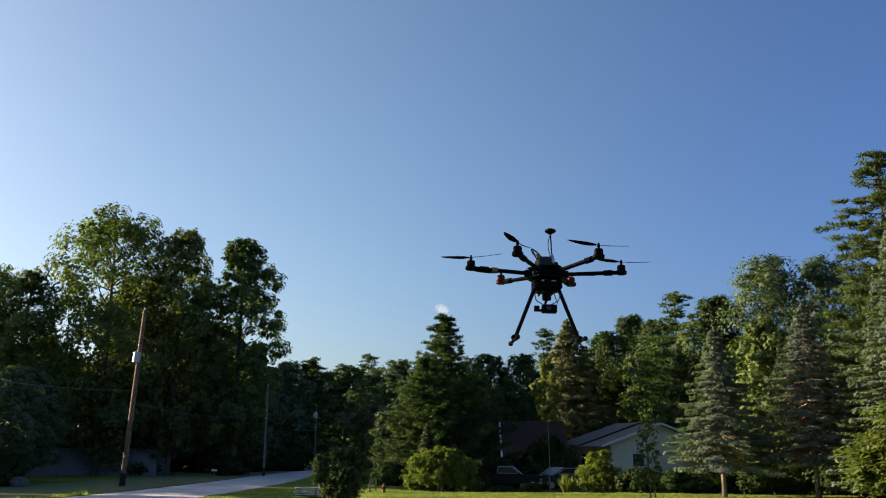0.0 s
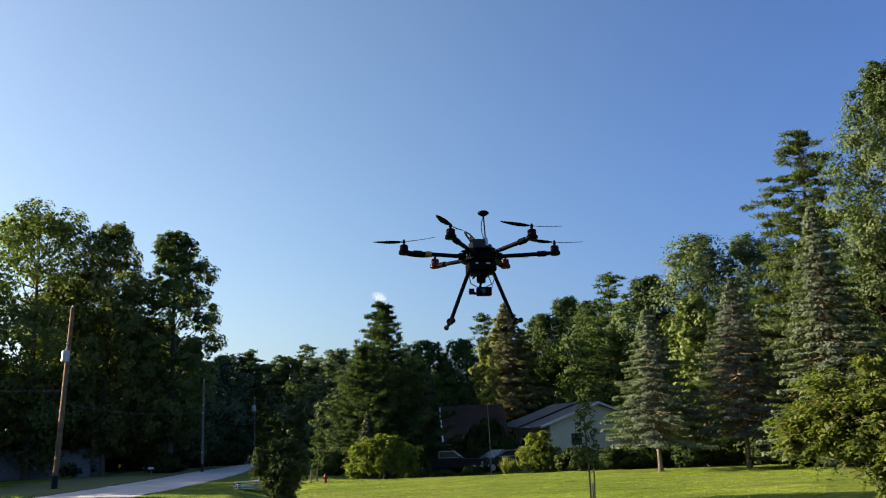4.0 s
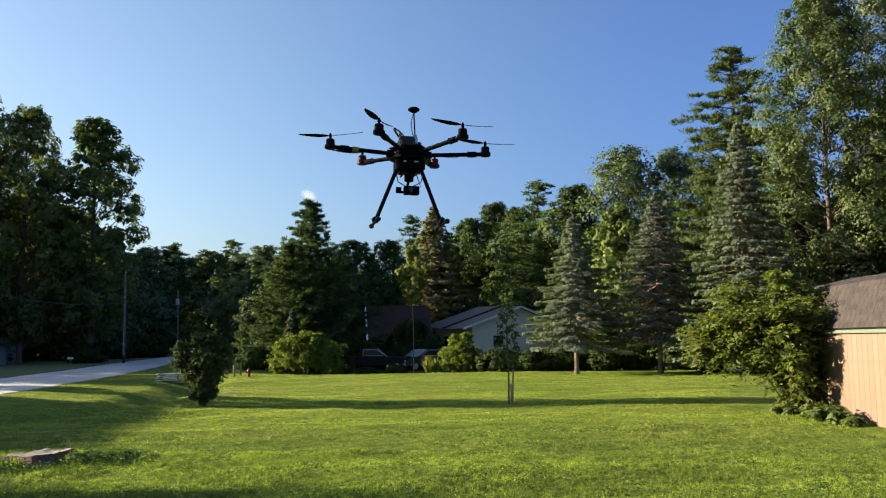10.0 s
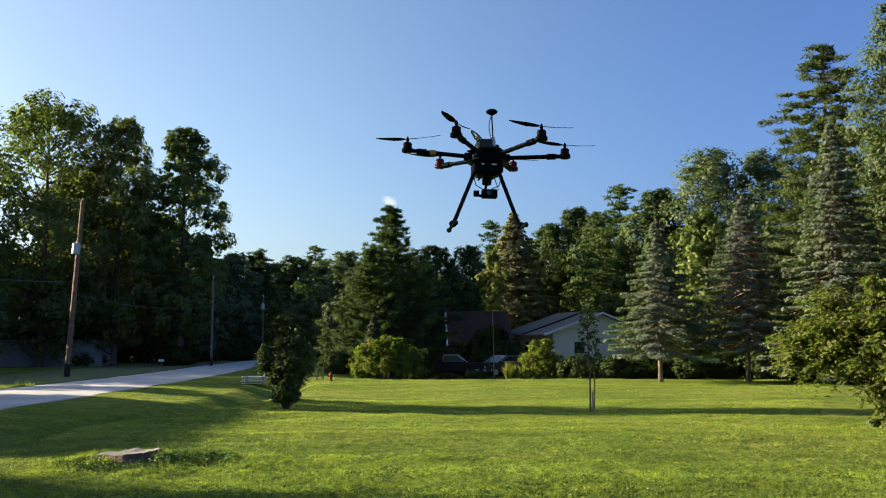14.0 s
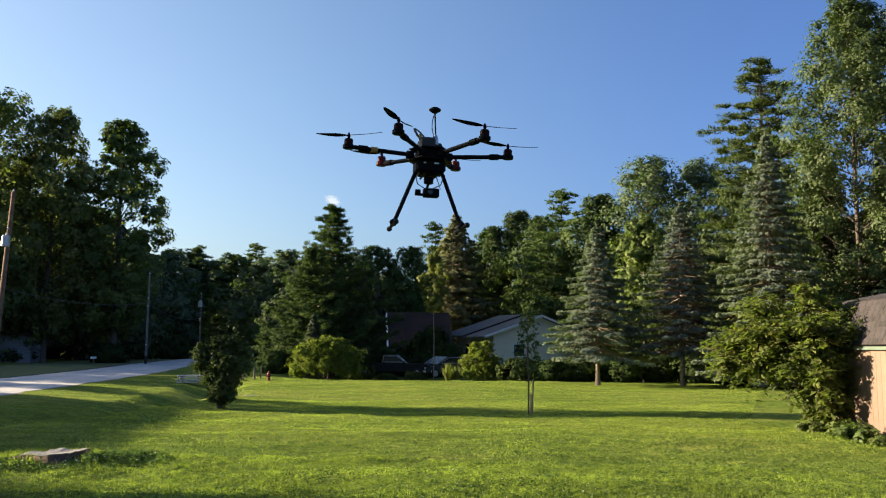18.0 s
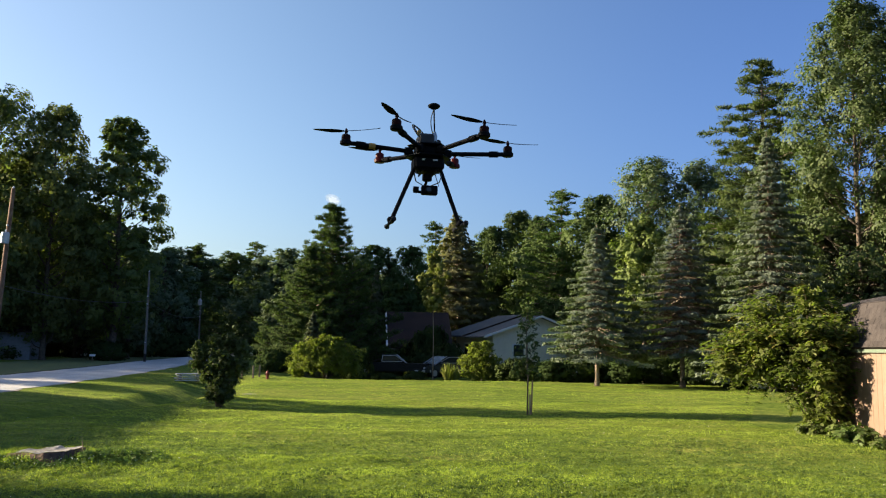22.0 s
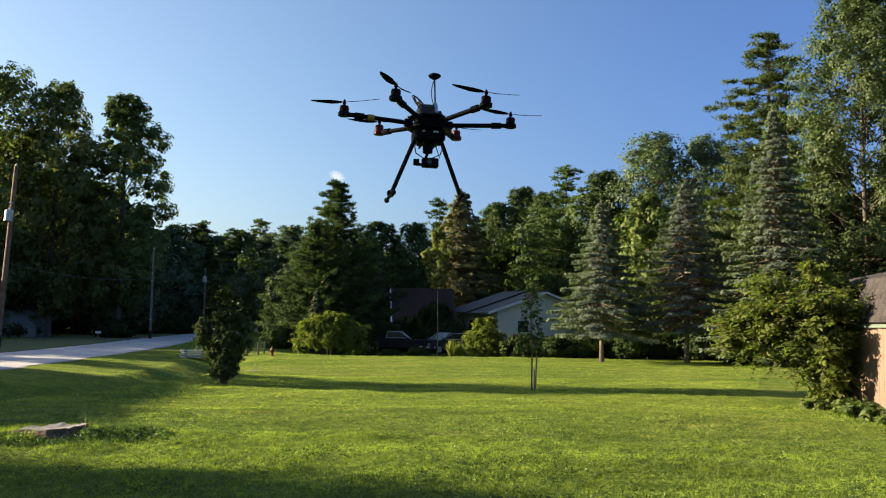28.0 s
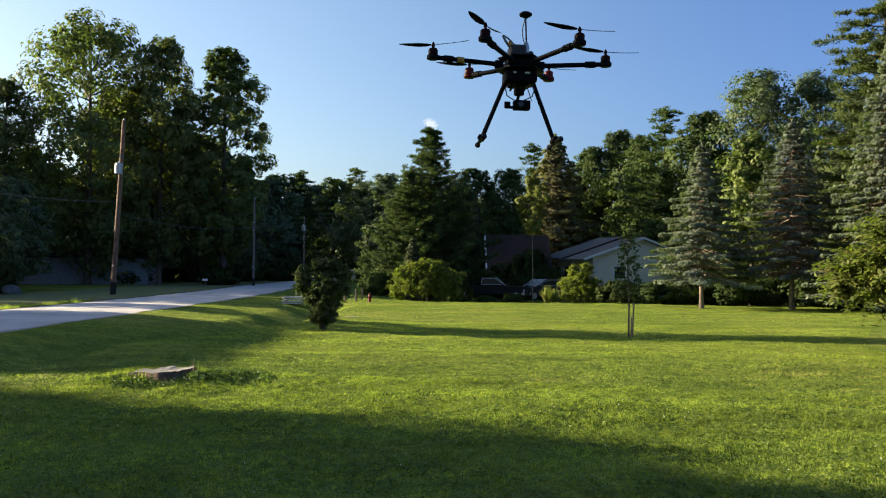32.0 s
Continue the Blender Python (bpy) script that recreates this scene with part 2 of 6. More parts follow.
HOUSE_ROOF = mat("grey_roof", (0.085, 0.083, 0.082), (0.150, 0.147, 0.143), 30, 0.9, 0.4, 60)
DARK_ROOF = mat("dark_roof", (0.030, 0.017, 0.013), (0.050, 0.029, 0.022), 20, 0.9, 0.4, third=(0.022, 0.015, 0.013), scale3=0.7)
WHITE = mat("white_paint", (0.70, 0.70, 0.68), (0.80, 0.80, 0.78), 6, 0.6, 0.05)
GREY_WALL = mat("grey_siding", (0.17, 0.175, 0.185), (0.24, 0.245, 0.255), 4, 0.8, 0.1)
STONE = mat("field_stone", (0.065, 0.064, 0.062), (0.13, 0.126, 0.12), 5, 0.9, 0.6, 20)
BLEACHED_WOOD = mat("bleached_plank_wood", (0.36, 0.345, 0.32), (0.60, 0.58, 0.54), 9, 0.9, 0.4, 30)
OLD_WOOD = mat("weathered_plank_wood", (0.15, 0.137, 0.123), (0.25, 0.23, 0.205), 9, 0.9, 0.4, 30)
POLE_GREY = mat("weathered_pole_wood", (0.12, 0.105, 0.09), (0.20, 0.175, 0.15), 6, 0.85, 0.3, 20)
CUT_WOOD = mat("weathered_cut_wood", (0.15, 0.135, 0.115), (0.40, 0.365, 0.32), 14, 0.9, 0.7, 40)
STAKE_WOOD = mat("stake_wood", (0.20, 0.14, 0.085), (0.32, 0.23, 0.15), 9, 0.85, 0.3)
HYDRANT_RED = mat("hydrant_red", (0.13, 0.018, 0.012), (0.18, 0.030, 0.018), 12, 0.5, 0.1)
GREY_METAL = mat("grey_metal", (0.36, 0.37, 0.38), (0.45, 0.46, 0.47), 10, 0.45, 0.05, metal=0.6)
CAR_BLACK = mat("black_car_paint", (0.006, 0.0065, 0.008), (0.010, 0.011, 0.013), 8, 0.3, 0.0, spec=0.15)
CAR_SILVER = mat("silver_car_paint", (0.42, 0.43, 0.44), (0.50, 0.51, 0.52), 8, 0.3, 0.0, metal=0.5)
CAR_DARK = mat("dark_grey_car_paint", (0.05, 0.054, 0.056), (0.065, 0.070, 0.073), 8, 0.18, 0.0, metal=0.3, spec=0.5)
RUBBER = mat("tyre_rubber", (0.012, 0.012, 0.012), (0.022, 0.022, 0.022), 20, 0.85, 0.2)
GLASS_DARK = mat("dark_glass", (0.020, 0.024, 0.028), (0.026, 0.030, 0.034), 3, 0.15, 0.0, spec=0.35)
CARBON = mat("carbon_fibre", (0.002, 0.002, 0.0025), (0.005, 0.005, 0.006), 60, 0.5, 0.1, 200, spec=0.08)
BLACK_PLASTIC = mat("black_plastic", (0.0025, 0.0025, 0.003), (0.006, 0.006, 0.0065), 30, 0.6, 0.1, 120, spec=0.07)
MOTOR_RED = mat("red_motor_mount", (0.085, 0.006, 0.006), (0.120, 0.010, 0.009), 20, 0.4, 0.05, spec=0.1)
BATTERY_GREY = mat("grey_battery_wrap", (0.030, 0.028, 0.027), (0.046, 0.043, 0.041), 20, 0.6, 0.1, 80, spec=0.2)
MOTOR_DARK = mat("dark_motor", (0.016, 0.003, 0.003), (0.026, 0.005, 0.005), 20, 0.5, 0.05, spec=0.06)
AMBER = mat("amber_tape", (0.40, 0.20, 0.04), (0.46, 0.25, 0.06), 20, 0.6, 0.05)
CLOUD = mat("cloud", (0.80, 0.80, 0.80), (0.85, 0.85, 0.85), 0.05, 1.0, 0.0)
cn, cl_ = CLOUD.node_tree.nodes, CLOUD.node_tree.links
c_at, c_map, c_ball, c_noise, c_mul = (cn.new("ShaderNode" + k) for k in ("TexCoord", "Mapping", "TexGradient", "TexNoise", "Math"))
c_ball.gradient_type, c_mul.operation = "SPHERICAL", "MULTIPLY"
c_map.inputs["Scale"].default_value = (1 / 24, 1 / 24, 1 / 24)
c_noise.inputs["Scale"].default_value, c_noise.inputs["Detail"].default_value = 0.12, 4
cl_.new(c_at.outputs["Object"], c_map.inputs["Vector"])
cl_.new(c_map.outputs[0], c_ball.inputs["Vector"])
cl_.new(c_at.outputs["Object"], c_noise.inputs["Vector"])
cl_.new(c_ball.outputs["Fac"], c_mul.inputs[0])
cl_.new(c_noise.outputs["Fac"], c_mul.inputs[1])
c_full = cn.new("ShaderNodeMath")
c_full.operation, c_full.use_clamp = "MULTIPLY", True
c_full.inputs[1].default_value = 3.2
cl_.new(c_mul.outputs[0], c_full.inputs[0])
cl_.new(c_full.outputs[0], cn["Principled BSDF"].inputs["Alpha"])
# a faint glow stands in for sunlight on the cloud
cn["Principled BSDF"].inputs["Emission Color"].default_value = (0.85, 0.88, 0.95, 1)
cn["Principled BSDF"].inputs["Emission Strength"].default_value = 0.20
CLOVER = mat("clover_flower", (0.60, 0.62, 0.52), (0.75, 0.76, 0.66), 20, 0.9, 0.0)
WIRE = mat("wire_grey", (0.09, 0.09, 0.088), (0.12, 0.12, 0.116), 10, 0.7, 0.0)


# ---- builders ----
def mesh_of(bm, material):
    me = bpy.data.meshes.new("mesh")
    bm.to_mesh(me)
    bm.free()
    me.materials.append(material)
    return me


def from_arrays(verts, quads, material, name="mesh"):
    """A mesh from numpy vertices and four-cornered faces."""
    me = bpy.data.meshes.new(name)
    nv, nf = len(verts), len(quads)
    me.vertices.add(nv)
    me.vertices.foreach_set("co", np.ascontiguousarray(verts, dtype=np.float32).ravel())
    me.loops.add(nf * quads.shape[1])
    me.loops.foreach_set("vertex_index", np.ascontiguousarray(quads, dtype=np.int32).ravel())
    me.polygons.add(nf)
    me.polygons.foreach_set("loop_start", np.arange(0, nf * quads.shape[1], quads.shape[1], dtype=np.int32))
    me.update(calc_edges=True)
    me.materials.append(material)
    return me


def thing(name, m, label, category, group="", kind=""):
    ob = new(name)
    ob.empty_display_size = 0.2
    ob.matrix_world = m
    return tagged(ob, label, category, group, kind)


def piece(name, me, parent, label="", m=None):
    """One mesh object under a thing or a part, at the pose m in the thing's own space."""
    ob = new(name, me)
    ob.parent = parent
    if m is not None:
        ob.matrix_basis = m
    if label:
        ob["label"] = label
    return ob


def part(name, bm, material, parent, label="", m=None):
    return piece(name, mesh_of(bm, material), parent, label, m)


def box(bm, c, s, rz=0.0, ry=0.0, rx=0.0, bevel=0.0):
    m = pose(*c, rx, ry, rz) @ Matrix.Diagonal((*s, 1))
    g = bmesh.ops.create_cube(bm, size=1.0, matrix=m)
    if bevel:
        edges = list({e for v in g["verts"] for e in v.link_edges})
        bmesh.ops.bevel(bm, geom=edges, offset=bevel, segments=1, affect="EDGES")
    return bm


def boxed(c, s, rz=0.0, ry=0.0, rx=0.0, bevel=0.0):
    return box(bmesh.new(), c, s, rz, ry, rx, bevel)


def tube(bm, a, b, r0, r1=None, seg=10):
    a, b = Vector(a), Vector(b)
    d = b - a
    m = Matrix.Translation((a + b) / 2) @ d.to_track_quat("Z", "Y").to_matrix().to_4x4()
    bmesh.ops.create_cone(bm, cap_ends=True, segments=seg, radius1=r0, radius2=r0 if r1 is None else r1, depth=d.length, matrix=m)
    return bm


def tubed(a, b, r0, r1=None, seg=10):
    return tube(bmesh.new(), a, b, r0, r1, seg)


def pipe(points, r, seg=6):
    """A bent tube through the points."""
    bm = bmesh.new()
    for a, b in zip(points, points[1:]):
        tube(bm, a, b, r, r, seg)
    return bm


def lathe(profile, seg=16):
    """A turned body from (radius, height) pairs."""
    bm = bmesh.new()
    rings = []
    for r, z in profile:
        rings.append([bm.verts.new((r * math.cos(2 * math.pi * k / seg), r * math.sin(2 * math.pi * k / seg), z)) for k in range(seg)])
    for lo, hi in zip(rings, rings[1:]):
        for k in range(seg):
            bm.faces.new((lo[k], lo[(k + 1) % seg], hi[(k + 1) % seg], hi[k]))
    bm.faces.new(rings[0][::-1])
    bm.faces.new(rings[-1])
    return bm


def prism(outline, y0, y1):
    """A solid of the outline in x and z, from y0 to y1."""
    bm = bmesh.new()
    a = [bm.verts.new((x, y0, z)) for x, z in outline]
    b = [bm.verts.new((x, y1, z)) for x, z in outline]
    n = len(outline)
    for k in range(n):
        bm.faces.new((a[k], a[(k + 1) % n], b[(k + 1) % n], b[k]))
    bm.faces.new(a[::-1])
    bm.faces.new(b)
    bmesh.ops.recalc_face_normals(bm, faces=bm.faces)
    return bm


def polar(az, d):
    """A place by its angle to the left of the view axis and its distance."""
    return -d * math.sin(radians(az)), d * math.cos(radians(az))


# ---- ground ----
def road_edge(y):
    """The near edge of the road."""
    y = np.asarray(y, float)
    near = -11.15 - 0.006 * np.clip(y - 15, 0, 23) - 0.0014 * np.clip(y - 38, 0, 42) ** 2
    return near - 0.045 * np.clip(y - 80, 0, None)


ROAD_W = 5.4
WAVES = [(2.39996 * k, 2.6 / 1.21 ** k, 0.0090 / 1.16 ** k, 1.9 * k) for k in range(13)]     # bearing, metres, height, phase


def turf(x, y):
    """Low unevenness of old turf, from hand-wide tussocks to swells a few steps across."""
    z = 0.0
    for turn, length, tall, phase in WAVES:
        u = x * math.cos(turn) + y * math.sin(turn)
        v = y * math.cos(turn) - x * math.sin(turn)
        z = z + tall * np.sin(2 * math.pi * u / length + phase + 1.1 * np.sin(v * 1.7 / length + phase))
    for turn, length, tall, phase in ((1.45, 5.2, 0.020, 0.4), (1.75, 3.4, 0.014, 2.0), (0.9, 8.5, 0.030, 1.0)):
        z = z + tall * np.clip((26 - y) / 10, 0.25, 1) * np.sin(2 * math.pi * (x * math.cos(turn) + y * math.sin(turn)) / length + phase + 0.8 * np.sin(x * 0.31 + phase))
    return z


def ground_z(x, y):
    x, y = np.asarray(x, float), np.asarray(y, float)
    s = x - road_edge(y)                      # metres to the right of the road's edge
    lip = np.interp(y, (8, 19, 22, 24, 26.5, 40, 60, 90), (4.3, 4.6, 5.6, 6.4, 7.0, 7.1, 6.6, 6.0))
    u = s - lip                               # the ditch: a shoulder, a steep fall, a softer rise to a low lip
    z = np.interp(u, (-7.2, -6.0, -3.3, -2.6, -1.9, -1.2, -0.5, 0.0, 0.8, 3.0), (0, -0.03, -0.19, -0.40, -0.60, -0.54, -0.20, 0.02, 0.06, 0.0)) * (s > 0) * np.clip((47 - y) / 9, 0.2, 1)
    z = z * np.clip(s / 1.5, 0, 1)
    lawn = np.clip((s - 1.0) / 2.5, 0, 1) * np.clip((70 - y) / 25, 0, 1)
    z = z + turf(x, y) * lawn
    z = z + 0.05 * np.sin(x * 0.23 + 1.0) * np.sin(y * 0.19) * np.clip((s - 4) / 6, 0, 1) * (np.abs(y) < 200)
    g = np.clip((y - 24) / 24, 0, 1) * np.clip((s - 4) / 5, 0, 1)
    z = z - 0.12 * g * g * (3 - 2 * g)        # the lawn falls a little towards its far edge
    f = np.clip((y - 46.5) / 8.0, 0, 1) * np.clip((s - 7) / 6, 0, 1)
    z = z - 0.45 * f * f * (3 - 2 * f)        # the yard behind the bushes lies lower
    z = z + 0.075 * np.exp(-((x + 4.03) ** 2 + (y - 12.45) ** 2) / 1.8)     # the mound round the stump
    return z if z.ndim else float(z)


def axis(lo, hi, near, mid, fine, medium, coarse):
    v, out = lo, []
    while v < hi:
        out.append(v)
        a, b = max(near[0] - v, v - near[1], 0), max(mid[0] - v, v - mid[1], 0)
        v += min(fine + a * 0.12, medium + b * coarse)
    return np.array(out + [hi])


gx = axis(-900, 900, (-10, 11), (-24, 30), 0.13, 0.5, 0.16)
gy = axis(-300, 1500, (4.5, 20), (-2, 60), 0.13, 0.5, 0.16)
gX, gY = np.meshgrid(gx, gy)
gv = np.stack([gX, gY, ground_z(gX, gY)], -1).reshape(-1, 3)
nx = len(gx)
corner = (np.arange(len(gy) - 1)[:, None] * nx + np.arange(nx - 1)[None]).ravel()
gi = np.stack([corner, corner + 1, corner + nx + 1, corner + nx], 1)
ground_me = from_arrays(gv, gi, LAWN)
ground_me.polygons.foreach_set("use_smooth", [True] * len(gi))
tagged(new("ground", ground_me), "mown green lawn with clover, sloping to a roadside ditch", "lawn", kind="structure")

ry = axis(-60, 240, (0, 100), (0, 100), 1.5, 1.5, 0.05)
rv, rq = [], []
for y in ry:
    e = road_edge(y)
    for k, z in ((0.0, 0.012), (1.2, 0.05), (ROAD_W / 2, 0.075), (ROAD_W - 1.2, 0.05), (ROAD_W, 0.012)):
        rv.append((e - k + 0.10 * math.sin(y * 1.7 + k), y, z))
for j in range(len(ry) - 1):
    rq += [(j * 5 + k + 1, j * 5 + k, j * 5 + 5 + k, j * 5 + 6 + k) for k in range(4)]
tagged(new("road", from_arrays(np.array(rv), np.array(rq), ROAD)), "pale worn asphalt country road, no markings", "road", kind="structure")


def strip(name, side, lo, hi, material, label, category, lift=0.006):
    """A ragged band of ground along one edge of the road, from lo to hi metres off that edge."""
    v, q = [], []
    cols = max(2, int(abs(hi - lo) / 0.8) + 1)
    for y in ry:
        wob = 0.15 * math.sin(y * 0.9) + 0.1 * math.sin(y * 2.3)
        for k in range(cols):
            f = k / (cols - 1)
            x = float(road_edge(y)) - (ROAD_W if side else 0) + (-1 if side else 1) * (lo + (hi - lo) * f + wob * f)
            v.append((x, y, ground_z(x, y) + lift))
    for j in range(len(ry) - 1):
        for k in range(cols - 1):
            a0 = j * cols + k
            q.append((a0, a0 + 1, a0 + cols + 1, a0 + cols) if not side else (a0 + 1, a0, a0 + cols, a0 + cols + 1))
    tagged(new(name, from_arrays(np.array(v), np.array(q), material)), label, category, kind="structure")


strip("gravel_verge", 0, -0.15, 0.10, VERGE_DIRT, "narrow gravel verge along the road", "verge")
strip("dark_verge", 1, -0.10, 0.42, VERGE_DARK, "dark strip along the far edge of the road", "verge")
strip("dry_lawn", 1, 0.42, 9.0, DRY_GRASS, "dull dry grass across the road", "lawn", 0.012)


# ---- trees ----
def leaf_quads(rng, centres, radii, per, size, flat=0.6, jitter=0.35, slim=0.62, outward=None):
    """Small leaf faces scattered in clumps: vertices and quads."""
    n = len(centres) * per
    c = np.repeat(centres, per, 0)
    r = np.repeat(radii, per)[:, None]
    d = rng.normal(size=(n, 3))
    d /= np.linalg.norm(d, axis=1)[:, None]
    p = c + d * r * rng.random((n, 1)) ** 0.45 * np.array([1, 1, 0.8])
    nrm = d * 1.0 + rng.normal(size=(n, 3)) * 0.45 + np.array([0, 0, flat])
    if outward is not None:                   # leaves turn their faces out of the crown
        nrm = nrm * 0.62 + np.repeat(outward, per, 0)
    return leaf_faces(rng, p, nrm, size, jitter, slim)


def leaf_faces(rng, p, nrm, size, jitter=0.35, slim=0.62, along=None):
    n = len(p)
    nrm = nrm / np.linalg.norm(nrm, axis=1)[:, None]
    u = rng.normal(size=(n, 3)) if along is None else along
    u = u - (u * nrm).sum(1)[:, None] * nrm
    u /= np.linalg.norm(u, axis=1)[:, None] + 1e-9
    v = np.cross(nrm, u)
    s = (size * (1 + jitter * rng.normal(size=n))).clip(size * 0.4, size * 2)[:, None]
    bend = nrm * s * 0.16
    a, b, cc, dd = p - u * s * 0.5 - bend, p + v * s * slim * 0.5, p + u * s * 0.5 - bend, p - v * s * slim * 0.5
    verts = np.stack([a, b, cc, dd], 1).reshape(-1, 3)
    return verts, np.arange(4 * n).reshape(-1, 4)


def merged(chunks):
    verts, quads, base = [], [], 0
    for v, q in chunks:
        verts.append(v)
        quads.append(q + base)
        base += len(v)
    return np.concatenate(verts), np.concatenate(quads)


def limb_mesh(paths, material, seg=6):
    """Tapered limbs: each path is a list of (point, radius)."""
    verts, quads = [], []
    for path in paths:
        base = len(verts)
        for k, (p, r) in enumerate(path):
            q = path[min(k + 1, len(path) - 1)][0]
            o = path[max(k - 1, 0)][0]
            t = (Vector(q) - Vector(o)).normalized()
            u = t.orthogonal().normalized()
            v = t.cross(u)
            for j in range(seg):
                a = 2 * math.pi * j / seg
                verts.append(tuple(Vector(p) + (u * math.cos(a) + v * math.sin(a)) * r))
        for k in range(len(path) - 1):
            for j in range(seg):
                quads.append((base + k * seg + j, base + k * seg + (j + 1) % seg, base + (k + 1) * seg + (j + 1) % seg, base + (k + 1) * seg + j))
    return from_arrays(np.array(verts), np.array(quads), material)


def broadleaf(seed, h, w, base, lobes, subs, per, leaf, material, bark=BARK, lean=0.0, taper=0.75, shape=1.0, open_=0.0, stem=0.75, lobe=1.0, shell=0.22, fade=0.0, puff=1.0):
    """Meshes of a broad-leaved tree: trunk, limbs and crown. base: the height at which the crown begins."""
    rng = np.random.default_rng(seed)
    ch = h - base
    cs, rs = [], []
    for k in range(lobes):
        f = (k + 0.5) / lobes
        z = base + ch * (0.06 + 0.90 * f)
        prof = math.sin(math.pi * min(1, max(0.02, (f * 0.86 + 0.10))) ** taper) ** 0.8 * shape
        a = k * 2.39996 + rng.normal() * 0.35
        rad = w / 2 * prof * (shell + (1 - shell) * math.sqrt(rng.random())) * (0.84 + 0.10 * (1 - lobe))
        r = (0.12 + 0.07 * rng.random()) * w * lobe * (1.0 if f < 0.85 else 0.7)
        cs.append((math.cos(a) * rad + lean * (z - base), math.sin(a) * rad, min(z, h - r)))
        rs.append(r)
    cs, rs = np.array(cs), np.array(rs)
    sc = np.repeat(cs, subs, 0)
    d = rng.normal(size=(len(sc), 3))
    d /= np.linalg.norm(d, axis=1)[:, None]
    sr = np.repeat(rs, subs)
    sc = sc + d * (sr * (0.55 + 0.5 * rng.random(len(sc))))[:, None] * np.array([1, 1, 0.85])
    radial = (sc - np.array([0, 0, base + 0.35 * ch])) / (0.5 * w)
    face = 0.55 * d + 0.55 * radial * np.array([1, 1, 0.35])
    keep = rng.random(len(sc)) > open_
    if fade:                                  # a crown that thins out upwards
        keep &= rng.random(len(sc)) < np.clip((h - sc[:, 2]) / (fade * h), 0, 1) ** 1.3
    sc, sr, face = sc[keep], sr[keep], face[keep]
    v, q = leaf_quads(rng, sc, sr * puff * (0.34 + 0.16 * rng.random(len(sc))), per, leaf, outward=face)
    crown = from_arrays(v, q, material)
    tr = (0.014 * h + 0.05) * stem
    trunk = [[((0, 0, -0.2), tr * 1.5), ((0, 0, 0.35), tr * 1.08), ((0.05, 0, h * 0.3), tr * 0.85), ((lean * ch * 0.3, 0.05, h * 0.55), tr * 0.6),
              ((lean * ch * 0.8, 0, h * 0.9), tr * 0.12)]]
    limbs = []
    for c, r in zip(cs, rs):
        z0 = max(base * 0.8, c[2] - (0.25 + 0.25 * rng.random()) * w * 0.5 - 0.4)
        x0 = lean * max(0, z0 - base) * 0.8
        mid = ((x0 + c[0]) / 2, c[1] / 2, z0 * 0.45 + c[2] * 0.55 - 0.05 * w)
        limbs.append([((x0, 0, z0), tr * 0.26), (mid, tr * 0.16), (tuple(c), tr * 0.05)])
    return limb_mesh(trunk, bark, 10), limb_mesh(limbs, BARK, 5), crown


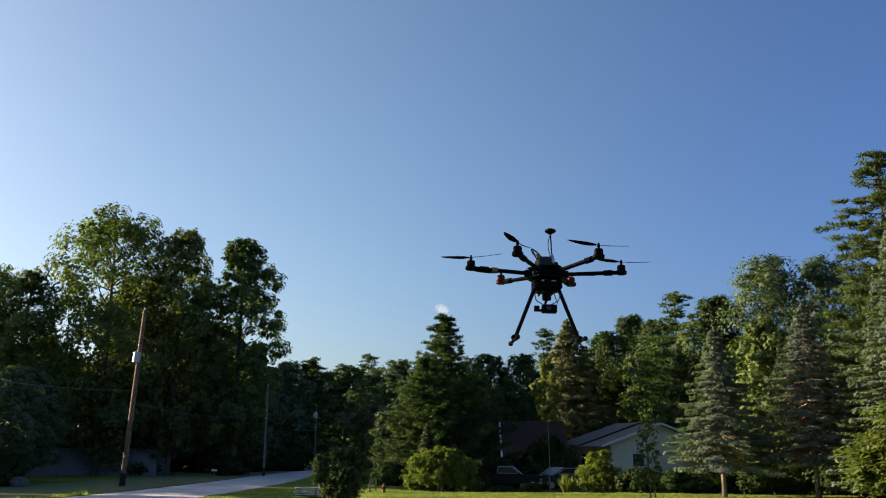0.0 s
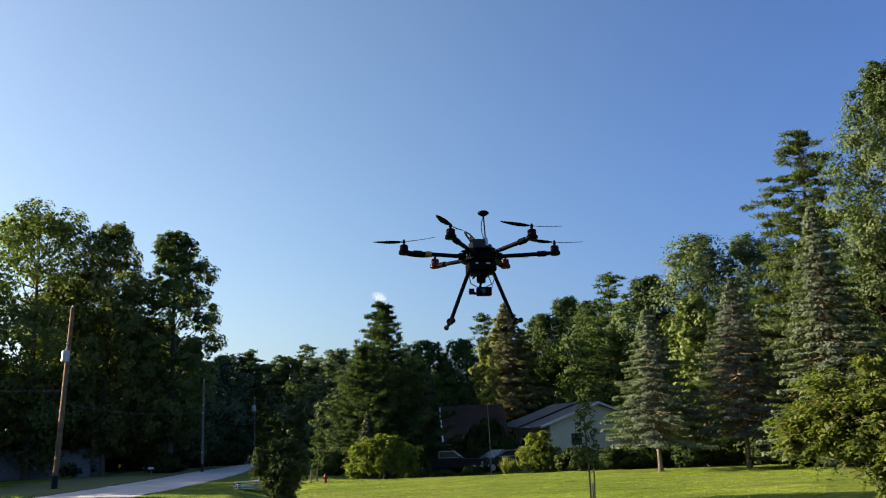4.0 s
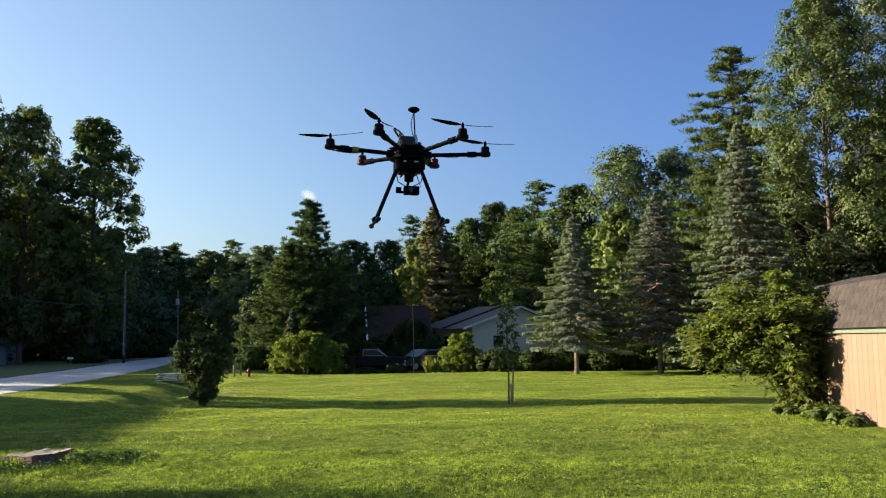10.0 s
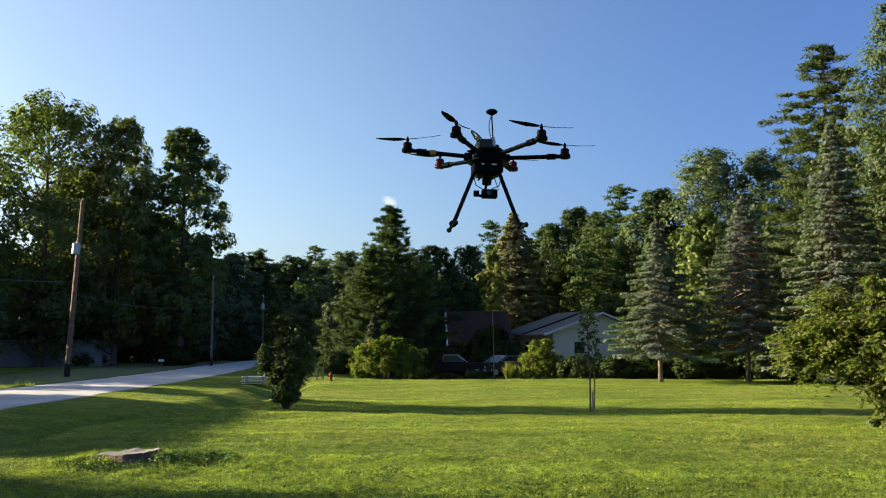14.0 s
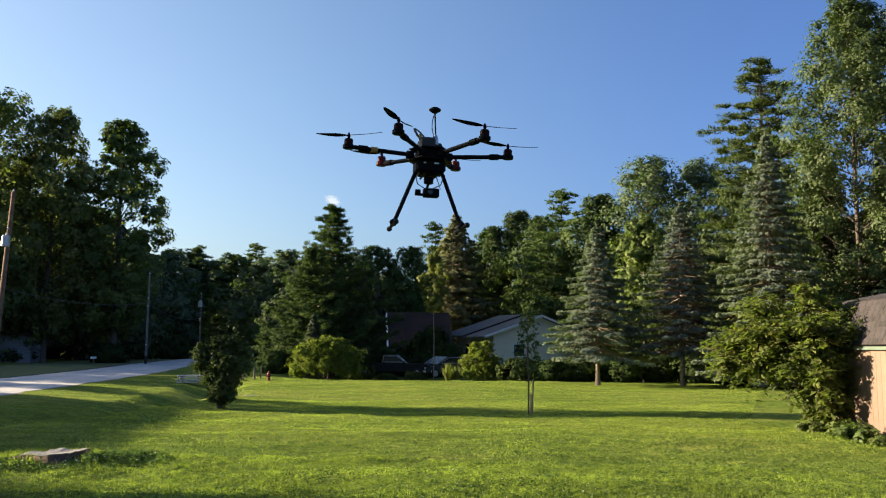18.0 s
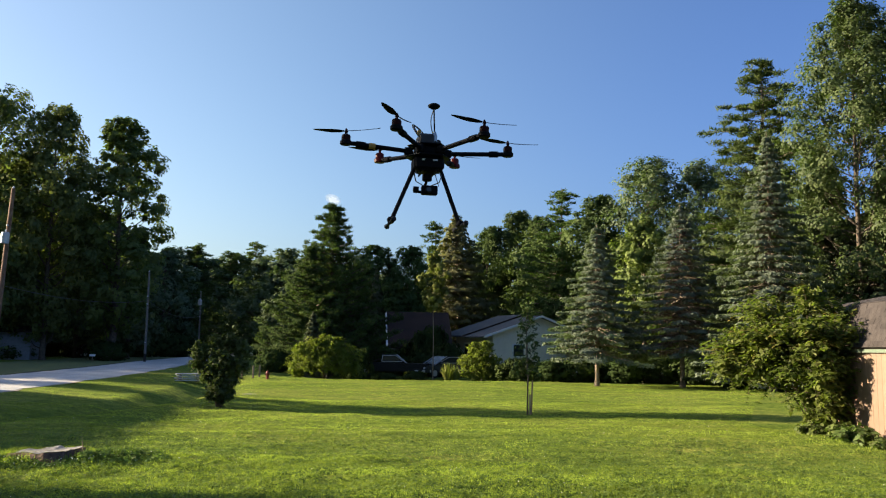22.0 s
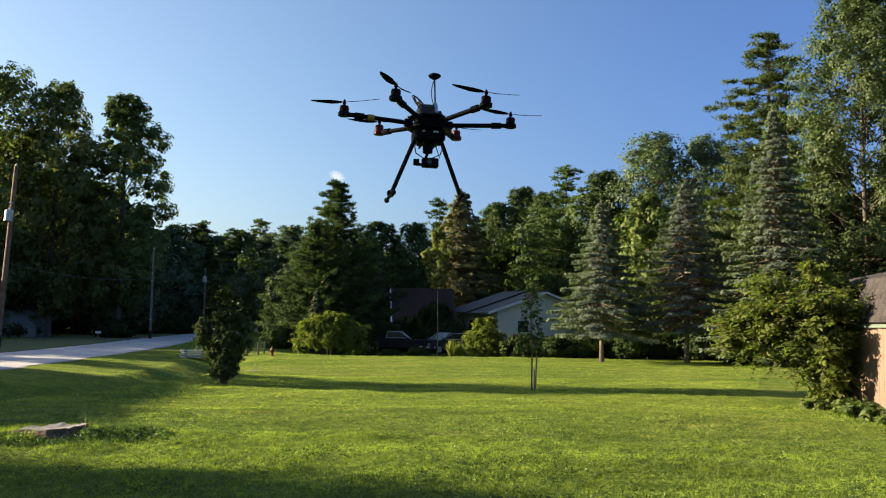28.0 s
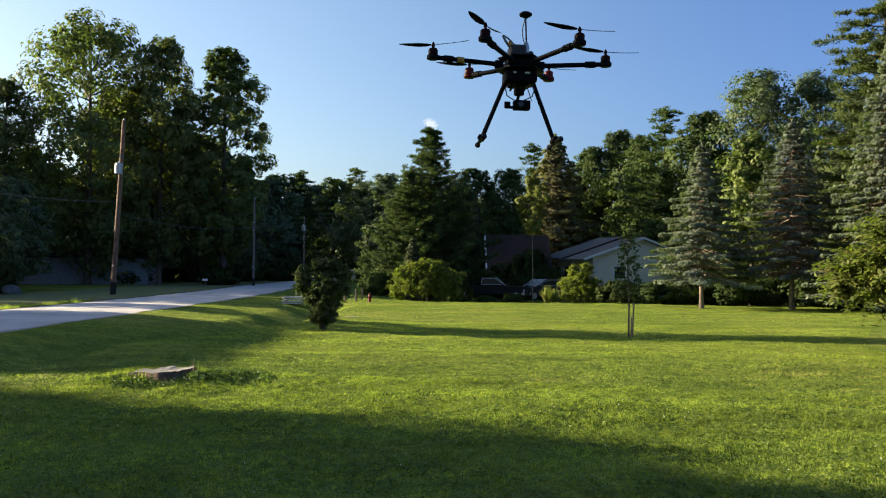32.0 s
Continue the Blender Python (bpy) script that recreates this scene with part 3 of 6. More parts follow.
def conifer(seed, h, w, base, gap, arms, twig, material, dead=None, bark=BARK_RED, droop=0.25, density=1.0, power=0.85, ragged=0.15, sweep=0.0, core=0.45, width=0.30, hang=0.07, stray=0.25):
    """Meshes of a conifer built of whorls of branches with needle sprays: trunk, green sprays, and dead inner sprays."""
    rng = np.random.default_rng(seed)
    chunks, brown, limbs = [], [], []
    z, k = base, 0
    while z < h - 0.25:
        f = (z - base) / (h - base)
        reach = w / 2 * (1 - f) ** power + 0.12
        n = max(4, int(arms * (0.6 + 0.4 * (1 - f))))
        for j in range(n):
            a = 2 * math.pi * j / n + k * 0.9 + rng.normal() * 0.22
            ln = reach * (1 + ragged * rng.normal())
            ln = max(0.15, ln)
            zz = z + rng.normal() * gap * stray
            dx = np.array([math.cos(a), math.sin(a), 0.0])
            side = np.array([-math.sin(a), math.cos(a), 0.0])
            m = max(4, int(ln / twig * 9 * density))
            s = np.sqrt(rng.random(m) * 0.94 + 0.06)
            lift = ln * (sweep * s - droop * s ** 1.5 + 0.10 * s ** 4)
            off = (rng.random(m) * 2 - 1)
            spread = (1.05 - s) * ln * width + 0.06
            p = dx * (s * ln)[:, None] + side * (off * spread)[:, None]
            p[:, 2] += zz + lift - np.abs(off) * spread * 0.22 - hang * rng.random(m) ** 2 + rng.normal(size=m) * gap * 0.4 * stray
            al = dx[None] * 1.0 + side[None] * (off * 1.1)[:, None] + np.array([0, 0, -0.25])
            nr = np.array([0, 0, 0.75])[None] + dx[None] * 0.65 + rng.normal(size=(m, 3)) * 0.28
            inner = (s < core) & (f < 0.82) if dead is not None else np.zeros(m, bool)
            for mask, dest in ((~inner, chunks), (inner, brown)):
                if mask.any():
                    dest.append(leaf_faces(rng, p[mask], nr[mask], twig, 0.3, 0.46, al[mask]))
            if ln > 0.5:
                limbs.append([((0, 0, zz), 0.012 * ln + 0.008), (tuple(dx * ln * 0.85 + np.array([0, 0, zz + ln * 0.8 * (sweep - droop * 0.8)])), 0.006)])
        z += gap * (1.0 - 0.45 * f)
        k += 1
    m = 60
    p = np.c_[rng.normal(size=m) * 0.06, rng.normal(size=m) * 0.06, h - 0.75 + 0.75 * rng.random(m)]
    chunks.append(leaf_faces(rng, p, rng.normal(size=(m, 3)), twig * 0.8, 0.3, 0.36, np.tile([0, 0, 1.0], (m, 1)) + rng.normal(size=(m, 3)) * 0.5))
    tr = 0.009 * h + 0.04
    trunk = [[((0, 0, -0.2), tr * 1.5), ((0, 0, 0.4), tr), ((0, 0, h * 0.5), tr * 0.6), ((0, 0, h - 0.1), 0.02)]]
    v, q = merged(chunks)
    out = [limb_mesh(trunk, bark, 10), limb_mesh(limbs, bark, 4), from_arrays(v, q, material)]
    if brown:
        v, q = merged(brown)
        out.append(from_arrays(v, q, dead))
    return tuple(out)


def pine(seed, h, w, base, gap, arms, needle, per, material, power=0.65, rise=0.30, puff=0.6, slim=0.20):
    """Meshes of a white pine: tiers of boughs that carry flat plumes of long needles: trunk, boughs, crown."""
    rng = np.random.default_rng(seed)
    limbs, cs, rs = [], [], []
    z, k = base, 0
    while z < h - 0.4:
        f = (z - base) / (h - base)
        reach = w / 2 * (1 - f) ** power * (0.82 + 0.3 * rng.random()) + 0.25
        n = max(3, int(arms * (0.65 + 0.35 * (1 - f))))
        for j in range(n):
            a = 2 * math.pi * j / n + k * 1.1 + rng.normal() * 0.3
            ln = reach * max(0.35, 1 + 0.24 * rng.normal())
            zz = z + rng.normal() * gap * 0.3
            d = np.array([math.cos(a), math.sin(a), 0.0])
            end = d * ln + np.array([0, 0, zz + ln * rise])
            mid = d * ln * 0.55 + np.array([0, 0, zz + ln * rise * 0.3])
            limbs.append([((0, 0, zz), 0.014 * ln + 0.012), (tuple(mid), 0.010 * ln + 0.006), (tuple(end), 0.006)])
            m = max(2, int(ln / 0.48))
            for q in range(m):
                s = 0.14 + 0.88 * (q + rng.random()) / m
                c = d * ln * s + np.array([0, 0, zz + ln * rise * s ** 1.7])
                c = c + rng.normal(size=3) * np.array([0.25, 0.25, 0.08]) * (1.1 - 0.5 * s) * puff * 1.4
                cs.append(c)
                rs.append(puff * (0.55 + 0.4 * rng.random()) * (0.6 + 0.4 * (1 - f)))
        z += gap * (1.0 - 0.4 * f)
        k += 1
    for q in range(8):
        cs.append(np.array([rng.normal() * 0.12, rng.normal() * 0.12, h - 0.25 - 0.16 * q]))
        rs.append(0.22 + 0.03 * q)
    cs, rs = np.array(cs), np.array(rs)
    n = len(cs) * per
    c, r = np.repeat(cs, per, 0), np.repeat(rs, per)[:, None]
    d = rng.normal(size=(n, 3))
    d /= np.linalg.norm(d, axis=1)[:, None]
    p = c + d * r * rng.random((n, 1)) ** 0.5 * np.array([1, 1, 0.42])
    along = d * np.array([1, 1, 0.6]) + np.array([0, 0, 0.55]) + rng.normal(size=(n, 3)) * 0.3
    face = c * np.array([1, 1, 0]) / (0.35 * w)
    v, q = leaf_faces(rng, p, 0.7 * rng.normal(size=(n, 3)) + np.array([0, 0, 0.5]) + face, needle, 0.3, slim, along)
    tr = 0.011 * h + 0.05
    trunk = [[((0, 0, -0.2), tr * 1.4), ((0, 0, 0.4), tr), ((0, 0, h * 0.5), tr * 0.6), ((0, 0, h - 0.1), 0.02)]]
    return limb_mesh(trunk, BARK, 10), limb_mesh(limbs, BARK, 5), from_arrays(v, q, material)


def plant(kind_name, meshes, x, y, turn, sx, sz, label, category, group=""):
    """A tree from shared meshes, scaled to its own girth and height."""
    t = thing(kind_name, pose(x, y, ground_z(x, y), 0, 0, turn) @ Matrix.Diagonal((sx, sx, sz, 1)), label, category, group)
    for nm, me in zip(("trunk", "branchwork", "crown", "dead_branchwork"), meshes):
        ob = piece(nm, me, t)
        if nm != "trunk":
            ob["kind"] = "stuff"
    return t


# ---- the trees and shrubs, from shared crowns ----
MAPLE_A = broadleaf(11, 18, 11, 0.9, 66, 17, 26, 0.25, LEAF_MAPLE, taper=1.12, open_=0.12)
MAPLE_B = broadleaf(12, 18, 9, 0.9, 60, 17, 28, 0.26, LEAF_MAPLE, taper=1.05, open_=0.12)
NARROW = broadleaf(13, 18, 7, 1.2, 56, 16, 32, 0.25, LEAF_MAPLE, taper=0.92, open_=0.14)
DARK_A = broadleaf(14, 13, 9, 0.6, 40, 13, 19, 0.35, LEAF_DARK)
DARK_B = broadleaf(15, 13, 8, 0.6, 38, 13, 19, 0.35, LEAF_DARK)
COARSE = broadleaf(22, 13, 8.5, 0.4, 36, 8, 7, 0.92, LEAF_DARK)
DOME = broadleaf(16, 14, 8, 1.5, 46, 17, 30, 0.225, LEAF_WOOD)
AIRY = broadleaf(17, 17, 10, 3.0, 66, 17, 28, 0.19, LEAF_AIRY, open_=0.12, lobe=0.9)
BRIGHT = broadleaf(18, 10.5, 5.5, 1.0, 40, 15, 26, 0.22, LEAF_BRIGHT)
POPLAR_A = broadleaf(19, 21, 9.5, 1.0, 104, 17, 42, 0.155, LEAF_POPLAR, BARK, taper=0.70, stem=0.45, lobe=0.85, shell=0.25)
POPLAR_B = broadleaf(20, 21, 9.5, 6.5, 84, 17, 42, 0.150, LEAF_POPLAR_PALE, BARK_PALE, taper=0.66, stem=0.42, lobe=0.80, shell=0.28)
# thin-topped crown for the added trees, so their shadow edge is soft
FEATHER = broadleaf(23, 13, 8.5, 0.4, 84, 11, 13, 0.36, LEAF_DARK, fade=0.27)
SLIM = broadleaf(21, 8.4, 2.6, 4.4, 26, 13, 24, 0.17, LEAF_YOUNG, BARK_RED, taper=0.95, stem=0.22, lobe=0.85)
SPRUCE_A = conifer(31, 8.4, 5.5, 1.75, 0.40, 16, 0.135, NEEDLE_WARM, NEEDLE_DEAD, droop=0.24, core=0.24, density=1.25, power=0.98, ragged=0.12, hang=0.12, stray=0.10)
SPRUCE_B = conifer(32, 9.6, 6.2, 2.0, 0.40, 14, 0.14, NEEDLE_BLUE, NEEDLE_DEAD, droop=0.20, core=0.52, density=1.05, power=0.95, ragged=0.12, hang=0.12, stray=0.10)
SPRUCE_C = conifer(33, 12.6, 7.2, 1.0, 0.44, 15, 0.16, NEEDLE_WARM, NEEDLE_DEAD, droop=0.24, core=0.36, density=1.2, power=0.98, ragged=0.13, hang=0.12, stray=0.10)
SPRUCE_D = conifer(34, 13, 5.4, 0.8, 0.42, 11, 0.34, NEEDLE_GREEN, NEEDLE_DEAD, droop=0.3, core=0.5, density=1.5)
SPRUCE_E = conifer(35, 8, 4.4, 0.3, 0.36, 11, 0.32, NEEDLE_GREEN, droop=0.3, density=1.4)
SPRUCE_F = conifer(38, 14, 8.8, 0.6, 0.40, 13, 0.25, NEEDLE_TAN, NEEDLE_DEAD, droop=0.20, core=0.26, density=1.3, power=0.8, ragged=0.22, hang=0.15, stray=0.35)
PINE_TALL = pine(36, 21, 13.5, 1.5, 0.92, 8, 0.30, 62, NEEDLE_PINE, power=0.74, rise=0.10, puff=0.88)
PINE_FAR = pine(39, 21, 11.5, 1.5, 0.86, 8, 0.46, 20, NEEDLE_PINE, power=0.80, rise=0.18, puff=0.84)
PINE_BROAD = pine(37, 12, 10.2, 0.3, 0.42, 12, 0.25, 58, NEEDLE_PINE, power=0.92, rise=0.24, puff=0.56, slim=0.20)


def height_for(el, d):
    return 1.65 + d * math.tan(radians(el))


def stand(name, meshes, full, az, d, el, girth, label, category="tree", group="", turn=None):
    """A tree at an angle and distance whose tip stands at the given elevation; full: the height of its meshes."""
    x, y = polar(az, d)
    s = (height_for(el, d) + 0.0) / full
    return plant(name, meshes, x, y, (az * 37 + d * 11) % 360 if turn is None else turn, s * girth, s, label, category, group)


L_MAPLE = "tall leafy maple, dark green against the low sun"
for az, d, el, girth, me, full in ((22.6, 88, 15.5, 0.96, MAPLE_A, 18), (18.4, 88, 14.6, 0.83, MAPLE_B, 18), (27.2, 87, 11.3, 0.9, MAPLE_B, 18), (20.4, 92, 11.5, 1.0, MAPLE_A, 18),
                                   (29.8, 94, 11.5, 0.95, MAPLE_A, 18), (34.5, 98, 12.0, 0.95, MAPLE_B, 18)):
    stand("maple_tree", me, full, az, d, el, girth, L_MAPLE, "tree", "maples across the road")
stand("maple_tree", NARROW, 18, 14.5, 88, 14.3, 1.06, "tall narrow broad-leaved tree with gaps in its crown", "tree", "maples across the road")
L_DARK = "dense broad-leaved tree, almost black in the shade"
for k, (az, d, el, girth, me) in enumerate((
        (24.5, 106, 6.5, 1.2, DARK_A), (20.5, 104, 7.0, 1.2, DARK_B), (16.6, 105, 7.2, 1.2, DARK_A), (13.6, 102, 6.6, 1.1, DARK_B), (28.5, 100, 7.0, 1.2, DARK_A),
        (11.6, 124, 6.3, 1.2, DARK_A), (10.0, 158, 6.2, 1.2, DARK_B), (8.3, 160, 5.8, 1.2, DARK_A), (7.0, 152, 6.0, 1.2, DARK_B),
        (5.4, 138, 6.0, 1.2, DARK_A), (3.9, 120, 6.4, 1.2, DARK_B), (2.3, 100, 6.4, 1.2, DARK_A), (-0.6, 99, 6.5, 1.1, DARK_B),
        (32.5, 96, 8.0, 1.2, DARK_B), (37, 90, 8.0, 1.2, DARK_A), (-24.3, 72, 8.0, 1.1, DARK_B), (-29, 62, 9.0, 1.1, DARK_A),
        (-33.5, 58, 9.5, 1.1, DARK_B), (-38, 56, 9.5, 1.1, DARK_A), (-35.6, 53, 10.5, 1.0, DARK_B), (-40.5, 50, 11, 1.0, DARK_A), (-43.5, 47, 11, 1.0, DARK_B),
        (-12.6, 96, 6.5, 1.2, DARK_A), (-16.5, 90, 7.0, 1.2, DARK_B), (-8.2, 94, 6.6, 1.2, DARK_B),
        (14.9, 120, 4.8, 1.6, COARSE), (18.3, 122, 4.8, 1.6, COARSE), (22.3, 124, 4.8, 1.6, COARSE), (26.5, 122, 4.8, 1.6, COARSE), (30.5, 118, 5, 1.6, COARSE),
        (9.2, 178, 4.0, 1.7, COARSE), (6.2, 176, 4.2, 1.7, COARSE), (3.2, 150, 4.5, 1.6, COARSE), (0.6, 120, 5.0, 1.6, COARSE), (-2.6, 112, 5.2, 1.5, COARSE),
        (-5.6, 108, 5.4, 1.5, COARSE), (-10.2, 110, 5.4, 1.5, COARSE), (-14.5, 106, 5.6, 1.5, COARSE), (-19.0, 92, 6.0, 1.5, COARSE), (-22.3, 86, 6.4, 1.4, COARSE),
        (-26.6, 74, 7.0, 1.3, COARSE), (-31.3, 70, 7.5, 1.3, COARSE))):
    stand("broadleaf_tree", me, 13, az, d, el, girth, L_DARK, "tree", "shaded wood")
for az, d, el, girth, me, full in ((-1.9, 76, 7.3, 1.0, DOME, 14), (-4.0, 78, 7.3, 1.0, DOME, 14), (-9.3, 92, 8.6, 0.95, DOME, 14), (-11.3, 93, 9.6, 0.95, DOME, 14),
                                   (-16.7, 78, 10.7, 1.05, DOME, 14), (-13.0, 88, 9.3, 1.0, DOME, 14)):
    stand("broadleaf_tree", me, full, az, d, el, girth, "round-headed broad-leaved tree, sunlit on one side", "tree", "wood behind the houses")
stand("pine_tree", PINE_BROAD, 12, 1.05, 64, 9.95, 0.86, "broad dark pine with upswept boughs down to the ground", "pine tree")
stand("pine_tree", PINE_BROAD, 12, 2.4, 61.5, 6.9, 0.98, "lower pine with sunlit feathery boughs beside the broad pine", "pine tree", turn=140)
stand("pine_tree", PINE_FAR, 21, -5.8, 97, 8.8, 1.2, "dark pine with an uneven tip", "pine tree", "wood behind the houses")
for az, d, el in ((9.7, 156, 6.5), (7.6, 150, 6.1), (6.0, 148, 6.8), (4.3, 128, 6.4), (11.2, 130, 6.2)):
    stand("pine_tree", PINE_FAR, 21, az, d, el, 1.5, "dark pine standing above the shaded wood", "pine tree", "pines in the shaded wood")
stand("pine_tree", PINE_FAR, 21, -14.2, 80, 11.1, 1.35, "tall dark pine with layered boughs", "pine tree", "wood behind the houses")
stand("pine_tree", PINE_TALL, 21, -27.0, 58, 18.5, 1.05, "very tall white pine with layered plumed boughs", "pine tree")
stand("spruce_tree", SPRUCE_F, 14, -7.2, 84, 9.3, 1.12, "slender spruce with browned needles and a spire top", "spruce tree")
stand("spruce_tree", SPRUCE_E, 8, -1.9, 72, 5.6, 0.62, "dark shaded spruce behind the hedge", "spruce tree")
stand("spruce_tree", SPRUCE_E, 8, 2.2, 55, 2.6, 1.0, "small bluish spruce in the shade", "spruce tree")
stand("birch_tree", SLIM, 8.4, -5.75, 59.5, 7.0, 0.92, "slim young tree with yellow-green leaves", "tree")
stand("broadleaf_tree", AIRY, 17, -23.2, 78, 12.6, 1.15, "airy tree with fine pale leaves and bare twigs", "tree")
stand("broadleaf_tree", AIRY, 17, -19.8, 76, 13.0, 1.1, "airy tree with fine pale leaves and bare twigs", "tree")
stand("broadleaf_tree", BRIGHT, 10.5, -19.5, 54, 9.3, 0.95, "bright green maple in full sun", "tree")
stand("spruce_tree", SPRUCE_A, 8.4, -16.47, 44.6, 8.6, 1.0, "blue spruce with a bare pale trunk at its foot", "spruce tree", "spruces at the lawn's edge", 20)
stand("spruce_tree", SPRUCE_B, 9.6, -21.81, 46.3, 9.75, 1.0, "blue spruce with brown dead inner branches", "spruce tree", "spruces at the lawn's edge", 70)
stand("spruce_tree", SPRUCE_C, 12.6, -27.2, 44.0, 14.0, 1.0, "tall sunlit blue spruce, browned low down", "spruce tree", "spruces at the lawn's edge", 130)
stand("spruce_tree", SPRUCE_D, 13, -30.3, 53, 13.2, 1.0, "half-dead spruce with brown needles in the shade", "spruce tree")
stand("spruce_tree", SPRUCE_D, 13, -33.6, 50, 11.2, 1.0, "half-dead spruce with brown needles in the shade", "spruce tree")
for az, d, el, girth, me in ((-32.3, 50, 21.5, 1.0, POPLAR_A), (-38.0, 54, 24.6, 0.92, POPLAR_B), (-44.0, 48, 25.0, 0.9, POPLAR_B)):
    stand("poplar_tree", me, 21, az, d, el, girth, "tall poplar with small pale shimmering leaves", "tree", "poplars behind the shed")

# added trees beyond the left of view, whose long shadows lie on the lawn
SWING = math.tan(radians(90 - SUN_AZ)) - math.tan(radians(11))      # the row stands sunward of the lawn
for x, y, h, w, me in [(-31, 38.6, 8.2, 5.4, COARSE), (-31, 44.0, 7.8, 6, DARK_A), (-31.5, 46.3, 7.9, 6, DARK_A), (-31, 48.6, 7.9, 6, DARK_A), (-31, 52, 7.8, 6, DARK_A), (-31, 56, 8.0, 6, DARK_A), (-32, 61, 8.4, 6, DARK_A)]:
    y += SWING * (-3 - x)
    plant("broadleaf_tree", me, x, y, y * 31 % 360, w / 8.5, h / 13, "dense round tree added across the road to shade the grass", "tree", "trees across the road")
for x, y, h, w in ((-36, 15.3, 11.9, 5.0), (-36.5, 13.8, 12.7, 5.4), (-36, 12.3, 13.6, 5.5), (-36, 11.0, 14.6, 5.5), (-36, 9.6, 15.6, 6.0), (-35, 7.6, 16.0, 8.0), (-34, 3.0, 17.5, 9.0), (-34, -2.0, 17.5, 9.0), (-34, -7.0, 17.5, 9.0), (-33, -12.0, 17, 9)):
    y += SWING * (-3 - x)
    for k in range(3):
        plant("maple_tree", FEATHER, x - 3.2 * k, y + 0.92 * k + 0.5 * (k % 2), (y * 47 + 80 * k) % 360, w / 8.5, (h + 0.7 + 0.95 * k) / 13, "unseen leafy maple added to shade the near lawn", "tree", "trees across the road")
plant("maple_tree", NARROW, -44, 36.7, 0, 0.84, 1.01, "unseen slim maple added to cast the long band of shade", "tree", "trees across the road")
# low row added to dim the grass across the road
for k in range(7):
    plant("broadleaf_tree", DARK_B, -43 + (k % 2), 44 + 4.6 * k, k * 67, 0.7, 0.60, "dense round tree added across the road to shade the grass", "tree", "trees across the road")
# two rows added as shade casters for the wood, maples and grey house
for k in range(8):
    plant("broadleaf_tree", COARSE, -43 + 3 * (k % 2), 114 + 7.5 * k, k * 57, 1.3, 1.84, L_DARK, "tree", "shaded wood")
for k in range(12):
    plant("broadleaf_tree", COARSE, -66 - 3 * (k % 3), 72 + 7.0 * k, k * 77, 1.4, 1.62, L_DARK, "tree", "shaded wood")


def shrub(seed, w, h, leaf, per, material, clumps=60, skirt=0.1, flat=0.4):
    """Meshes of a shrub: stems and crown, rounded, with an uneven outline."""
    rng = np.random.default_rng(seed)
    c, r = [], []
    for k in range(clumps):
        f = (k + 0.5) / clumps
        z = h * (skirt + (0.94 - skirt) * f)
        prof = math.sin(math.pi * (0.18 + 0.74 * f)) ** 0.7
        a = k * 2.39996
        rad = w / 2 * prof * (0.30 + 0.62 * math.sqrt(rng.random()))
        rr = w * (0.085 + 0.05 * rng.random()) * (60 / clumps) ** 0.25
        c.append((math.cos(a) * rad, math.sin(a) * rad, min(z, h - rr * 0.8)))
        r.append(rr)
    face = np.array([(x / (0.5 * w), y / (0.5 * w), (z - 0.3 * h) / h) for x, y, z in c])
    v, q = leaf_quads(rng, np.array(c), np.array(r), per, leaf, flat, outward=1.5 * face)
    limbs = []
    for p in c[::2]:
        limbs.append([((rng.normal() * w * 0.04, rng.normal() * w * 0.04, -0.05), 0.022), ((p[0] * 0.45, p[1] * 0.45, p[2] * 0.55), 0.015), (p, 0.005)])
    return limb_mesh(limbs, BARK, 5), from_arrays(v, q, material)


def bush(name, meshes, x, y, sx, sz, label, turn=0, group="", category="bush"):
    t = thing(name, pose(x, y, ground_z(x, y), 0, 0, turn) @ Matrix.Diagonal((sx, sx, sz, 1)), label, category, group)
    for nm, me in zip(("stemwork", "foliage", "yellowed_foliage"), meshes):
        piece(nm, me, t)["kind"] = "stuff"
    return t


def lobed(seed, lobes, subs, per, leaf, material, rise=0.0, puff=0.28, slim=0.62):
    """The leaves of a bush made of lobes (x, y, z, radius)."""
    rng = np.random.default_rng(seed)
    c = np.repeat(np.array(lobes, float), subs, 0)
    d = rng.normal(size=(len(c), 3))
    d /= np.linalg.norm(d, axis=1)[:, None]
    d[:, 2] += rise
    p = c[:, :3] + d * (c[:, 3] * (0.42 + 0.82 * rng.random(len(c)) ** 1.3))[:, None]
    p[:, 2] = np.maximum(p[:, 2], 0.06)
    v, q = leaf_quads(rng, p, c[:, 3] * (puff + 0.15 * rng.random(len(c))), per, leaf, 0.2, 0.35, slim)
    return from_arrays(v, q, material)


